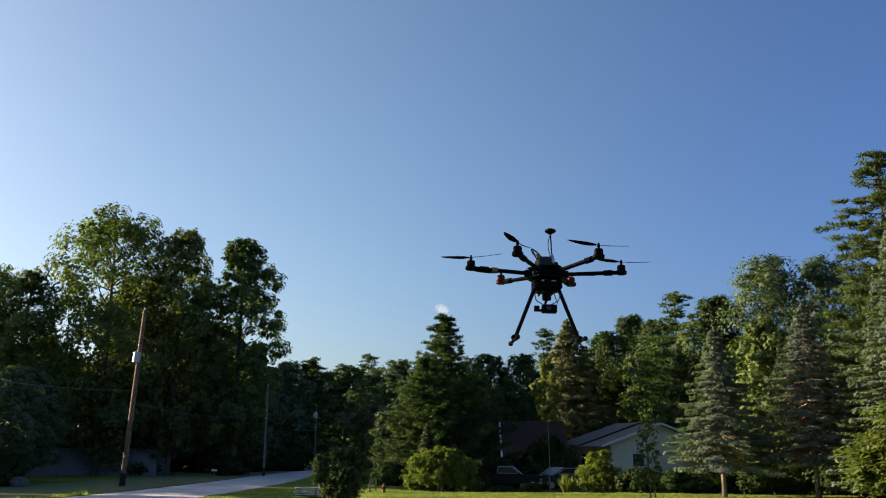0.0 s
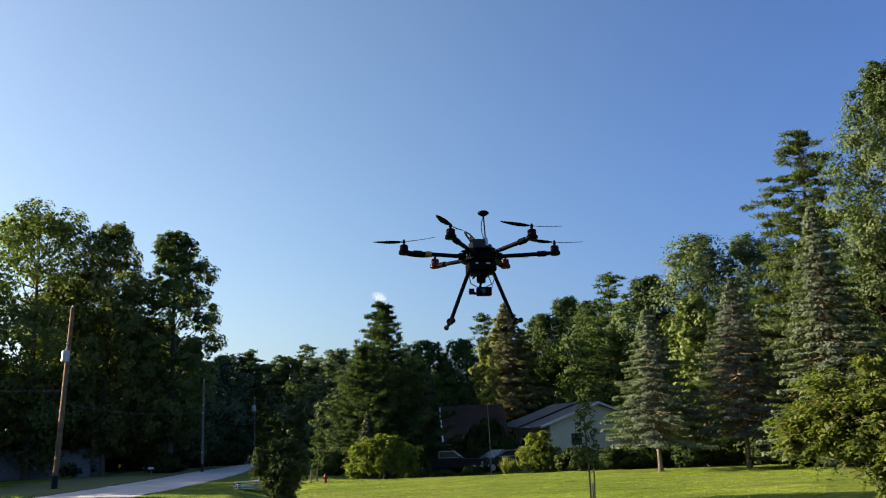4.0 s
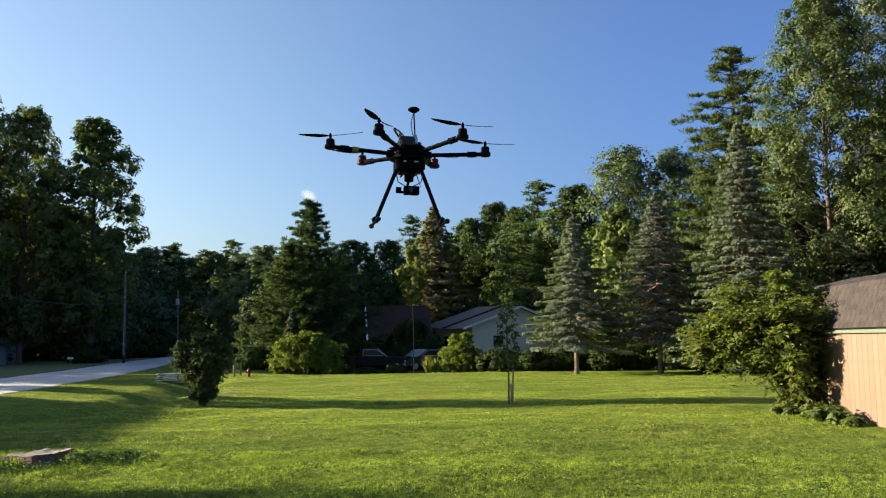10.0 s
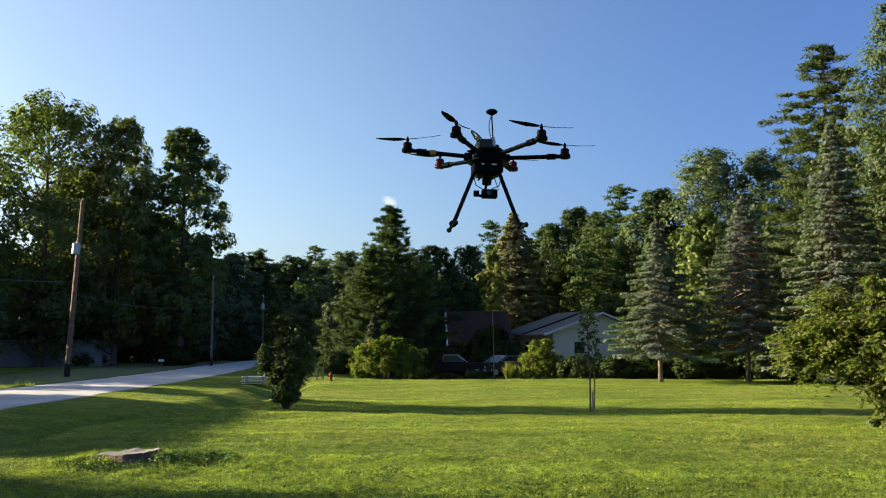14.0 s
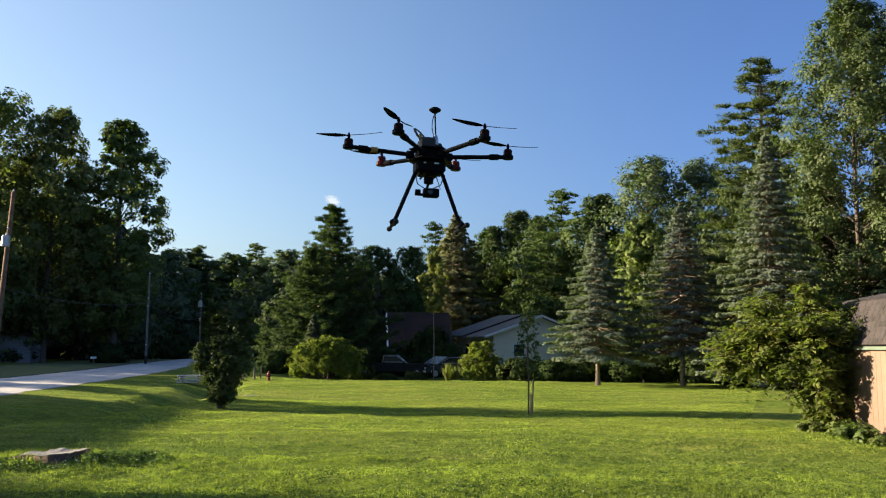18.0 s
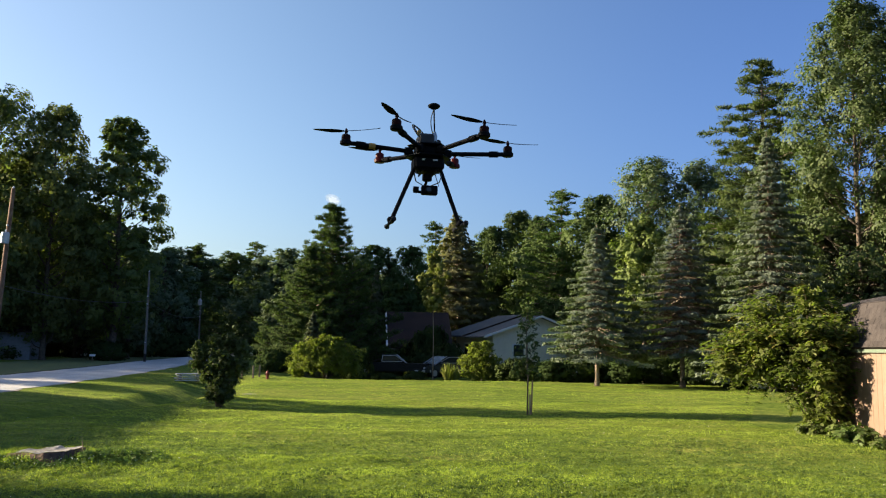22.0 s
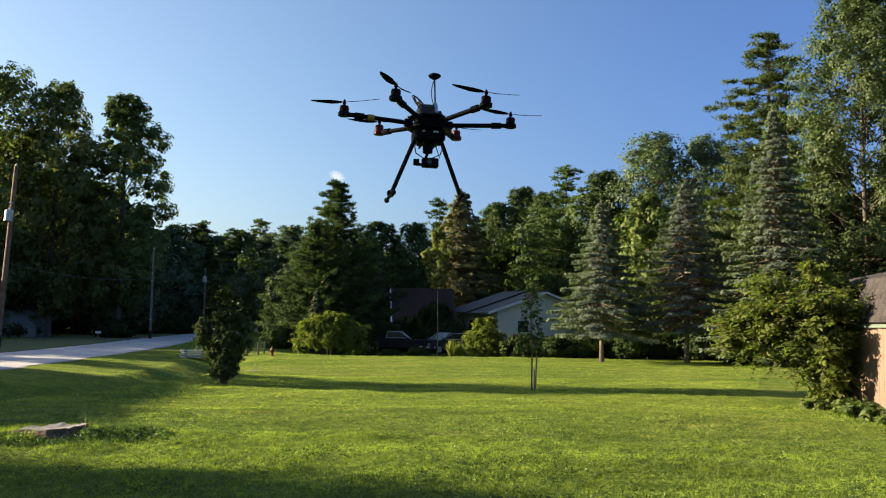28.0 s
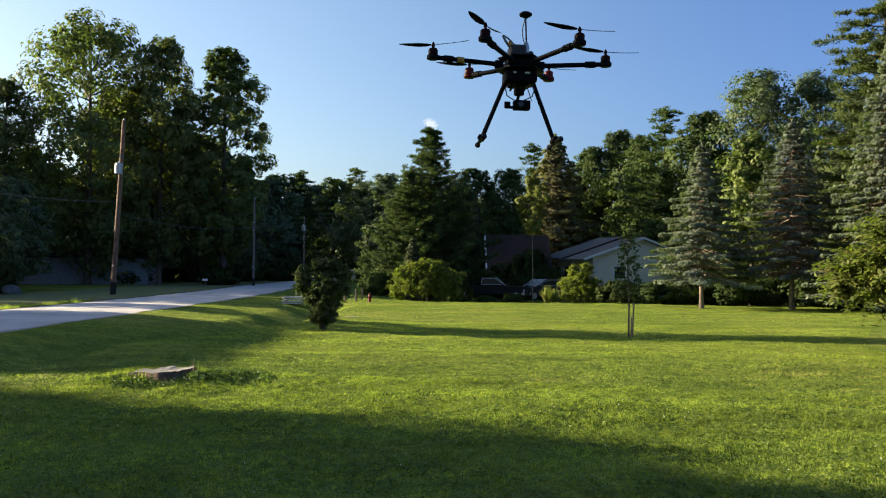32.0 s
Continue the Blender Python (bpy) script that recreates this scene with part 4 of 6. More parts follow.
def sprays(seed, lobes, shoots, leaves, size, material, slim=0.42, arch=0.35, foot=(0.1, 0.0, 0.1)):
    """Leafy shoots that arch out of the lobes (x, y, z, radius) of a bush: twigs and leaves."""
    rng = np.random.default_rng(seed)
    ob = np.array(lobes, float)
    pick = rng.choice(len(ob), shoots, p=ob[:, 3] ** 2 / (ob[:, 3] ** 2).sum())
    twigs, chunks = [], []
    for k in pick:
        c, r = ob[k, :3], ob[k, 3]
        d = rng.normal(size=3)
        d[2] = d[2] * 0.8 + 0.25
        out = c - np.array([0, 0, 1.4])
        d = d / np.linalg.norm(d) + 0.55 * out / (np.linalg.norm(out) + 0.1)
        d /= np.linalg.norm(d)
        a = c * 0.92 + np.array(foot) * 0.08 - d * r * 0.35
        ln = r * (1.15 + 0.55 * rng.random())
        u = np.linspace(0, 1, leaves) ** 0.8
        path = a + d * (u * ln)[:, None] + np.array([0, 0, 1.0]) * (arch * ln * (u - 1.15 * u ** 2))[:, None]
        path[:, 2] = np.maximum(path[:, 2], 0.05)
        side = np.cross(d, rng.normal(size=3))
        side /= np.linalg.norm(side) + 1e-6
        sgn = np.where(np.arange(leaves) % 2, 1.0, -1.0)
        along = d * 0.55 + side * sgn[:, None] + np.array([0, 0, -0.35]) + rng.normal(size=(leaves, 3)) * 0.25
        along /= np.linalg.norm(along, axis=1)[:, None]
        nrm = np.array([0, 0, 0.9]) + d * 0.5 + rng.normal(size=(leaves, 3)) * 0.35
        chunks.append(leaf_faces(rng, path + along * size * 0.5, nrm, size, 0.25, slim, along))
        twigs.append([(tuple(a), 0.006), (tuple(path[leaves // 2]), 0.004), (tuple(path[-1]), 0.002)])
    v, q = merged(chunks)
    return limb_mesh(twigs, BARK, 3), from_arrays(v, q, material)


def leafy_bush(seed, lobes, shoots, leaves, size, material, x, y, sx, sz, label, core=0.8, slim=0.5, arch=0.25, turn=0):
    """A bush grown over lobes: stems, arching leafy shoots, and the denser leaves within."""
    stems = limb_mesh([[((0.05 * (k % 3 - 1), 0.03 * (k % 4), -0.05), 0.024), ((x_ * 0.45, y_ * 0.45, z_ * 0.5), 0.015), ((x_, y_, z_), 0.006)] for k, (x_, y_, z_, r) in enumerate(lobes)], BARK, 5)
    twigs, outer = sprays(seed, lobes, shoots, leaves, size, material, slim, arch, (0, 0, 0))
    inner = lobed(seed + 100, [(x_ * 0.9, y_ * 0.9, z_ * 0.95, r * core) for x_, y_, z_, r in lobes], 26, 26, size * 1.05, material, 0.0, 0.34)
    b = bush("bush", (stems, outer), x, y, sx, sz, label, turn)
    for nm, me in (("twigwork", twigs), ("inner_foliage", inner)):
        piece(nm, me, b)["kind"] = "stuff"
    return b


WIDE = [(-1.65, 0.1, 0.85, 0.62), (-1.35, -0.1, 1.55, 0.55), (-0.65, 0.1, 1.85, 0.60), (0.05, 0.0, 2.05, 0.52), (0.75, 0.1, 1.80, 0.60), (1.45, 0.1, 1.35, 0.62), (-0.95, -0.6, 0.85, 0.66),
        (0.0, -0.75, 1.0, 0.70), (0.95, -0.55, 0.85, 0.66), (1.75, 0.0, 0.70, 0.50), (-0.4, 0.6, 1.2, 0.8), (0.6, 0.6, 1.2, 0.8), (-1.75, 0.0, 0.4, 0.4), (0.3, -0.5, 1.55, 0.5), (-0.6, -0.5, 1.4, 0.5)]
ROUND = [(0.0, 0.0, 1.25, 0.85), (-0.75, 0.0, 1.15, 0.60), (0.75, 0.0, 1.1, 0.60), (0.0, -0.5, 1.6, 0.55), (-0.45, 0.0, 1.95, 0.42), (0.35, 0.0, 2.05, 0.40), (0.0, -0.4, 0.65, 0.75), (-0.6, -0.3, 0.6, 0.55), (0.6, -0.3, 0.55, 0.55)]
leafy_bush(52, WIDE, 760, 13, 0.12, LEAF_HEDGE, *polar(1.35, 50.5), 1.0, 1.06, "wide rounded bush, sunlit yellow-green on one side")
leafy_bush(53, ROUND, 560, 13, 0.115, LEAF_HEDGE, *polar(-8.9, 51), 1.0, 1.06, "round bush with yellow-green leaves and upright shoots", arch=0.1)
blade_rng = np.random.default_rng(62)
for az, d, n, tall in ((-6.75, 50.2, 130, 1.15), (-7.25, 50.4, 90, 0.95), (-4.1, 50.2, 60, 0.7)):
    x, y = polar(az, d)
    a, out = blade_rng.uniform(0, 2 * np.pi, n), blade_rng.random(n) ** 0.7
    root = np.c_[np.cos(a) * 0.12, np.sin(a) * 0.12, np.full(n, -0.03)]
    top = np.c_[np.cos(a) * out * 0.55 * tall, np.sin(a) * out * 0.55 * tall, tall * (1.05 - 0.45 * out ** 2) * blade_rng.uniform(0.75, 1.05, n)]
    mid = root * 0.5 + top * 0.5 + np.array([0, 0, 0.14 * tall])
    u = np.c_[-np.sin(a), np.cos(a), np.zeros(n)] * 0.022
    v = np.stack([root - u, root + u, mid + u, mid - u, top], 1).reshape(-1, 3)
    base = np.arange(n)[:, None] * 5
    q = np.concatenate([base + np.array([0, 1, 2, 3]), base + np.array([3, 2, 4, 4])])
    v = np.concatenate([v, v[4::5]])
    q[n:, 3] = 5 * n + np.arange(n)
    ob = thing("ornamental_grass", pose(x, y, ground_z(x, y)), "clump of tall upright yellow-green leaves beside a bush", "plant", "garden plants")
    piece("blades", from_arrays(v, q, LEAF_YOUNG), ob)["kind"] = "stuff"
DARK_SHRUB = shrub(54, 3.0, 1.6, 0.17, 50, LEAF_SHRUB, 60, 0.02)
for k, (az, d, sx, sz) in enumerate(((-0.7, 52.5, 0.75, 1.3), (-4.6, 50, 0.55, 0.42), (-11.5, 50, 1.0, 0.9), (-13.6, 49.5, 0.9, 0.8), (-15.4, 50, 1.0, 0.9), (-18.2, 50, 1.0, 0.85),
                                      (-20.2, 51, 1.0, 1.0), (-22.8, 50.5, 1.1, 1.0), (-25, 48, 1.1, 1.0), (-27.5, 47, 1.1, 1.0), (-30, 46, 1.2, 1.1), (-33, 45, 1.2, 1.1),
                                      (4.6, 58, 0.9, 1.0), (11, 118, 2.4, 2.0), (13.5, 112, 2.4, 2.0), (16, 110, 2.4, 2.0), (18.5, 112, 2.4, 2.0), (21, 114, 2.4, 2.0), (23.5, 114, 2.4, 2.0),
                                      (26, 112, 2.4, 2.0), (28.5, 110, 2.4, 2.0), (31, 108, 2.4, 2.0), (8.0, 165, 3.0, 2.4), (5.5, 150, 3.0, 2.4), (3, 130, 3.0, 2.2), (9.8, 168, 3.0, 2.4),
                                      (14.6, 88, 1.5, 1.2), (20.0, 90, 1.4, 1.0), (27.3, 84, 1.3, 1.1), (-10.3, 53, 0.9, 0.8), (-17, 52, 1, 1.0), (-2.7, 51, 0.6, 0.36), (-3.0, 68, 1.2, 1.3), (-5.2, 67, 1.2, 1.2), (-6.6, 68, 1.3, 1.7), (-4.1, 70, 0.9, 1.7), (-5.0, 69, 1.0, 2.3), (-5.8, 70, 1.0, 2.6), (-1.2, 66, 1.2, 1.3), (-24, 53, 1.2, 1.2), (-28.8, 50, 1.2, 1.3))):
    bush("bush", DARK_SHRUB, *polar(az, d), sx, sz, "low dark shrub along the lawn's far edge", k * 50, "shrubs along the far edge")
BIG = [(-1.35, 0.1, 1.85, 0.62), (-1.65, -0.1, 1.45, 0.36), (-0.80, 0.3, 2.55, 0.62), (-0.05, 0.2, 2.95, 0.46), (0.50, 0.2, 2.55, 0.52), (0.10, -0.3, 1.80, 0.75),
       (0.72, 0.0, 1.75, 0.46), (1.05, -0.25, 1.30, 0.40), (1.0, -0.3, 0.85, 0.36), (0.95, -0.1, 2.05, 0.36), (0.05, -0.35, 0.95, 0.60), (0.50, -0.2, 0.85, 0.46), (-0.55, -0.2, 1.40, 0.58), (0.12, -0.35, 0.36, 0.36), (-0.30, 0.8, 1.7, 0.85), (0.3, 0.9, 2.2, 0.6),
       (-0.5, -0.5, 2.0, 0.52), (0.4, -0.6, 2.2, 0.48), (-0.95, -0.3, 2.1, 0.48), (0.35, -0.65, 1.4, 0.46), (-0.2, -0.6, 1.55, 0.46), (-0.9, -0.35, 1.5, 0.42),
       (0.05, -1.10, 1.80, 0.30), (0.25, -1.05, 1.25, 0.27), (0.0, -1.0, 2.35, 0.27), (0.25, -0.9, 0.70, 0.24), (-1.1, 0.7, 1.5, 0.6), (-0.45, -0.35, 2.15, 0.5)]


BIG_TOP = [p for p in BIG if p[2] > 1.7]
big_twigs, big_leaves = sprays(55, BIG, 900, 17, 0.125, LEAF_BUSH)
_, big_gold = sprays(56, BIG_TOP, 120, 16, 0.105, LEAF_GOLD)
big_core = lobed(59, [(x * 0.9, y, z * 0.96, r * 0.72) for x, y, z, r in BIG], 22, 16, 0.12, LEAF_BUSH, 0.0, 0.30, 0.42)
stems = limb_mesh([[((0.05 + 0.04 * k % 3, 0.03 * (k % 4), -0.05), 0.03), ((x * 0.22, y * 0.3, z * 0.6), 0.02), ((x, y, z), 0.006)] for k, (x, y, z, r) in enumerate(BIG)], BARK, 6)
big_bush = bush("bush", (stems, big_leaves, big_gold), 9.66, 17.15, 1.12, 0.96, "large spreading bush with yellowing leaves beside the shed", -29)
for nm, me in (("twigwork", big_twigs), ("inner_foliage", big_core)):
    piece(nm, me, big_bush)["kind"] = "stuff"
LONE = [(-0.52, 0.0, 1.62, 0.24), (-0.14, 0.1, 1.86, 0.24), (0.22, 0.0, 1.90, 0.22), (0.50, 0.0, 1.66, 0.26), (-0.56, 0.1, 1.25, 0.27), (0.50, -0.1, 1.20, 0.28), (0.0, -0.2, 1.40, 0.34), (0.0, 0.25, 1.3, 0.34),
        (-0.33, 0.0, 0.88, 0.25), (0.33, 0.05, 0.86, 0.24), (0.02, -0.1, 0.85, 0.32), (-0.16, 0.0, 0.45, 0.22), (0.20, 0.0, 0.46, 0.22), (0.02, 0.0, 0.25, 0.16)]
LONE += [(-0.20, -0.05, 0.36, 0.17), (0.22, 0.0, 0.38, 0.17), (0.0, -0.15, 0.58, 0.24), (-0.66, 0.0, 1.55, 0.2), (0.64, 0.0, 1.58, 0.2)]
leafy_bush(51, LONE, 460, 20, 0.070, LEAF_LONE, -3.26, 23.3, 1.0, 0.98, "upright dark green bush standing alone on the lawn", arch=0.2)
TUFT = [(0.0, 0.0, 0.16, 0.18), (0.2, 0.1, 0.13, 0.15), (-0.2, -0.05, 0.14, 0.16), (0.05, -0.2, 0.10, 0.14), (-0.05, 0.22, 0.12, 0.14)]
tuft_stalks, tuft_leaves = sprays(57, TUFT, 80, 9, 0.11, LEAF_TUFT, 0.6, 0.9, (0, 0, 0))
for k, (x, y, s_) in enumerate(((9.50, 15.75, 1.0), (9.42, 15.2, 1.15), (9.30, 16.4, 1.0), (9.52, 14.65, 0.7))):
    bush("plant", (tuft_stalks, tuft_leaves), x, y, s_, s_, "low leafy plant at the foot of the shed wall", k * 70, "plants by the shed", "plant")

# sapling with its two stakes
rng = np.random.default_rng(61)
sap = thing("sapling", pose(4.75, 22.42, ground_z(4.75, 22.42)), "thin young tree held by wooden stakes", "tree")
piece("trunk", limb_mesh([[((0, 0, -0.1), 0.025), ((0.01, 0, 0.9), 0.02), ((-0.03, 0, 1.9), 0.014), ((0.0, 0, 2.95), 0.004)]], BARK, 7), sap)
tips = [((math.cos(k * 2.4) * (0.34 - 0.008 * k), math.sin(k * 2.4) * (0.34 - 0.008 * k), 1.05 + 0.062 * k)) for k in range(32)]
piece("branches", limb_mesh([[((0, 0, z - 0.28), 0.007), ((x, y, z), 0.003)] for x, y, z in tips], BARK, 4), sap)["kind"] = "stuff"
v, q = leaf_quads(rng, np.array(tips), np.full(len(tips), 0.16), 24, 0.08)
piece("crown", from_arrays(v, q, LEAF_WOOD), sap)
for x, hh, tilt in ((0.05, 0.55, 0), (0.085, 0.92, 2)):
    sx, sy = 4.75 + x, 22.34
    st = boxed((0, 0, hh / 2 - 0.1), (0.035, 0.035, hh + 0.2), bevel=0.004)
    ob = tagged(new("stake", mesh_of(st, STAKE_WOOD)), "short wooden stake beside the sapling", "stake", "sapling stakes")
    ob.matrix_world = pose(sx, sy, ground_z(sx, sy), 0, tilt, 0)


# ---- shed ----
SH = pose(9.62, 12.95, ground_z(9.62, 12.95), 0, 0, -8.0)      # corner; x across the gable, y along the wall
shed = thing("shed", SH, "cream gambrel-roofed garden shed with green trim and red doors", "shed")
SW, SL, EAVE, BREAK, RIDGE = 3.5, 5.6, 1.80, 2.68, 2.95
LINE = [(-0.06, EAVE), (0.42, BREAK), (SW / 2, RIDGE), (SW - 0.42, BREAK), (SW + 0.06, EAVE)]
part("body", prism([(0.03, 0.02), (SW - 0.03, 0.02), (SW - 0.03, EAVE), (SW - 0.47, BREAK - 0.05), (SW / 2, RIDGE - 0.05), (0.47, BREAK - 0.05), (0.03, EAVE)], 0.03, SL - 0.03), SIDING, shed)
part("footing", boxed((SW / 2, SL / 2, -0.03), (SW - 0.1, SL - 0.1, 0.16)), BARK, shed)
for side in (0, 1):
    a, b, c = [LINE[0], LINE[1], LINE[2]] if side == 0 else [LINE[4], LINE[3], LINE[2]]
    for (x0, z0), (x1, z1) in ((a, b), (b, c)):
        nx_, nz_ = (z0 - z1), (x1 - x0)
        if nz_ < 0:
            nx_, nz_ = -nx_, -nz_
        ln = math.hypot(nx_, nz_)
        nx_, nz_ = nx_ / ln * 0.04, nz_ / ln * 0.04
        part("roof_slope", prism([(x0, z0), (x1, z1), (x1 + nx_, z1 + nz_), (x0 + nx_, z0 + nz_)], -0.12, SL + 0.12), SHINGLE, shed)
part("fascia", boxed((-0.045, SL / 2, EAVE - 0.05), (0.03, SL + 0.1, 0.065)), TRIM_PALE, shed, "pale green eaves board")
part("fascia", boxed((SW + 0.045, SL / 2, EAVE - 0.05), (0.03, SL + 0.1, 0.065)), TRIM_PALE, shed, "pale green eaves board")
for (x0, z0), (x1, z1) in zip(LINE, LINE[1:]):
    mx, mz, ln = (x0 + x1) / 2, (z0 + z1) / 2, math.hypot(x1 - x0, z1 - z0)
    part("rake_board", boxed((mx, -0.075, mz - 0.05), (ln + 0.06, 0.035, 0.11), ry=-math.degrees(math.atan2(z1 - z0, x1 - x0))), TRIM_GREEN, shed, "dark green rake board")
part("eave_return", boxed((-0.01, -0.06, EAVE - 0.06), (0.16, 0.10, 0.16)), TRIM_GREEN, shed)
part("corner_board", boxed((0.035, -0.012, EAVE / 2 - 0.02), (0.09, 0.03, EAVE)), TRIM_GREEN, shed, "dark green corner board")
part("corner_board", boxed((SW - 0.035, -0.012, EAVE / 2 - 0.02), (0.09, 0.03, EAVE)), TRIM_GREEN, shed, "dark green corner board")
for x, w, h, nm in ((0.53, 0.08, 1.84, "door_jamb"), (SW - 0.53, 0.08, 1.84, "door_jamb")):
    part(nm, boxed((x, -0.014, h / 2), (w, 0.034, h)), TRIM_GREEN, shed)
part("door_head", boxed((SW / 2, -0.014, 1.84), (SW - 0.98, 0.034, 0.09)), TRIM_GREEN, shed)
for k in (0, 1):
    w = (SW - 1.16) / 2
    x = 0.58 + w / 2 + k * w
    door = part("door", boxed((x, -0.005, 0.93), (w - 0.02, 0.03, 1.72)), DOOR_RED, shed, "barn-red shed door")
    for z in (0.14, 0.93, 1.72):
        part("rail", boxed((x, -0.028, z), (w - 0.04, 0.016, 0.09)), DOOR_RED, door)
    for dx in (-w / 2 + 0.07, w / 2 - 0.07):
        part("stile", boxed((x + dx, -0.028, 0.93), (0.09, 0.014, 1.66)), DOOR_RED, door)
    for z in (0.35, 1.55):
        part("hinge", boxed((x + (-w / 2 + 0.09 if k == 0 else w / 2 - 0.09), -0.04, z), (0.16, 0.008, 0.035)), TRIM_GREEN, door)
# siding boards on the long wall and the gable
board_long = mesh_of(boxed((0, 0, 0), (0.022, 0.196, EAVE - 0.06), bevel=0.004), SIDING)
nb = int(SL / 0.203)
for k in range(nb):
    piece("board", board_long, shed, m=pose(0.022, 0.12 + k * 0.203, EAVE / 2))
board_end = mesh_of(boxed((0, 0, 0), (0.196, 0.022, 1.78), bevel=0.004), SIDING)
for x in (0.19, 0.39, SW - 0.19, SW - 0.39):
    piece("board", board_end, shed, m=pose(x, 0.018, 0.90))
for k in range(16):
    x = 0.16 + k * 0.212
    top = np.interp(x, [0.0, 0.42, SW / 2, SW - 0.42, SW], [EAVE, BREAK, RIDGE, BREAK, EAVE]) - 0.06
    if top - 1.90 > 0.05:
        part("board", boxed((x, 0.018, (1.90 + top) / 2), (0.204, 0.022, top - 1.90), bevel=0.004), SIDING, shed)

# shingles on the slopes that face the lawn
tab = [mesh_of(boxed((0, 0, 0), (0.24, 0.135, 0.010), bevel=0.003), SHINGLE), mesh_of(boxed((0, 0, 0), (0.17, 0.135, 0.014), bevel=0.003), SHINGLE)]
srng = random.Random(5)
for (x0, z0), (x1, z1), rows_ in ((LINE[0], LINE[1], 8), (LINE[1], LINE[2], 10)):
    ln, ang = math.hypot(x1 - x0, z1 - z0), math.degrees(math.atan2(z1 - z0, x1 - x0))
    for rr in range(rows_):
        f = (rr + 0.5) / rows_
        yy = -0.12 + (0.11 if rr % 2 else 0.0)
        while yy < SL + 0.05:
            w = 0.24 if srng.random() < 0.6 else 0.17
            px, pz = x0 + (x1 - x0) * f, z0 + (z1 - z0) * f
            off = 0.046 + srng.random() * 0.004
            piece("shingle", tab[0] if w == 0.24 else tab[1], shed,
                  m=pose(px - math.sin(radians(ang)) * off, yy + w / 2, pz + math.cos(radians(ang)) * off, 0, -ang - 2, 0) @ pose(0, 0, 0, 0, 0, 90))
            yy += w + 0.006


# ---- houses ----
def ranch_house(name, m, L, W, eave, ridge, wall, roof, label, windows=(), rake=0.04):
    """A gabled house: x across the gable from 0 to W, y along the eaves from 0 to L."""
    h = thing(name, m, label, "house")
    part("wall", prism([(0, -0.8), (W, -0.8), (W, eave), (W / 2, ridge - 0.12), (0, eave)], 0, L), wall, h)
    for s in (0, 1):
        x0, x1 = (-0.5, W / 2) if s == 0 else (W + 0.5, W / 2)
        sl = (ridge - eave) / (W / 2)
        z0 = eave - 0.5 * sl + 0.06
        part("roof", prism([(x0, z0), (x1, ridge), (x1, ridge + 0.12), (x0, z0 + 0.12)], -0.45, L + 0.45), roof, h)
        part("gutter", boxed((x0, L / 2, z0 + 0.03), (0.10, L + 0.9, 0.12)), roof, h)
        ln = math.hypot(x1 - x0, ridge - z0)
        part("rake_board", boxed(((x0 + x1) / 2, -0.47, (z0 + ridge) / 2), (ln, rake, 0.20), ry=-math.degrees(math.atan2(ridge - z0, x1 - x0))), WHITE, h, "white rake board")
    for x, y, z, w, hh, face in windows:
        c = (x, -0.02, z) if face == "gable" else (-0.02, y, z)
        s = (w, 0.06, hh) if face == "gable" else (0.06, w, hh)
        win = part("window", boxed(c, s), WHITE, h)
        g = (c[0], c[1] - 0.02, c[2]) if face == "gable" else (c[0] - 0.02, c[1], c[2])
        gs = (w - 0.16, 0.05, hh - 0.16) if face == "gable" else (0.05, w - 0.16, hh - 0.16)
        part("pane", boxed(g, gs), GLASS_DARK, win)
    return h


# the pale house: a low broad gable in front, and a rear length whose roof steps up a little
pale_house = thing("house", pose(11.94, 70.03, 0, 0, 0, 26), "pale one-storey house with a low grey gable roof", "house")
P_W, P_SL, P_RIDGE = 9.6, 0.308, 4.42


def gable_z(x):
    return P_RIDGE - abs(x - P_W / 2) * P_SL


for y0, y1, lift, left in ((0.0, 2.5, 0.0, -1.2), (2.5, 5.4, 0.14, -1.45)):
    part("wall", prism([(0, -0.8), (P_W, -0.8), (P_W, gable_z(P_W) - 0.02), (P_W / 2, P_RIDGE - 0.02 + lift), (0, gable_z(0) - 0.02)], y0, y1), HOUSE_WALL, pale_house)
    fore, back = (y0 - 0.45, 2.35) if y0 == 0 else (2.36, y1 + 0.45)
    for x0, x1 in ((left, P_W / 2), (P_W / 2, P_W + 0.8)):
        part("roof", prism([(x0, gable_z(x0) + lift), (x1, gable_z(x1) + lift), (x1, gable_z(x1) + lift + 0.11), (x0, gable_z(x0) + lift + 0.11)], fore, back), HOUSE_ROOF, pale_house)
        xe = x0 if x0 < 0 else x1
        part("gutter", boxed((xe + (-0.05 if xe < 0 else 0.05), (fore + back) / 2, gable_z(xe) + lift + 0.05), (0.10, back - fore, 0.11), bevel=0.02), HOUSE_ROOF, pale_house)
        ln = math.hypot(x1 - x0, gable_z(x1) - gable_z(x0))
        ry_ = -math.degrees(math.atan2(gable_z(x1) - gable_z(x0), x1 - x0))
        # the rear board is dark to stand for the shadow line between the roofs
        part("rake_board", boxed(((x0 + x1) / 2, fore - 0.02, (gable_z(x0) + gable_z(x1)) / 2 + lift + 0.03), (ln, 0.04, 0.18 if y0 == 0 else 0.14), ry=ry_), WHITE if y0 == 0 else DARK_ROOF, pale_house, "white rake board" if y0 == 0 else "rake board coloured dark for the shadow line on the roof")
for k in range(9):
    part("siding_board", boxed((P_W / 2, -0.012, 0.35 + 0.26 * k), (P_W, 0.024, 0.235), bevel=0.004), HOUSE_WALL, pale_house)
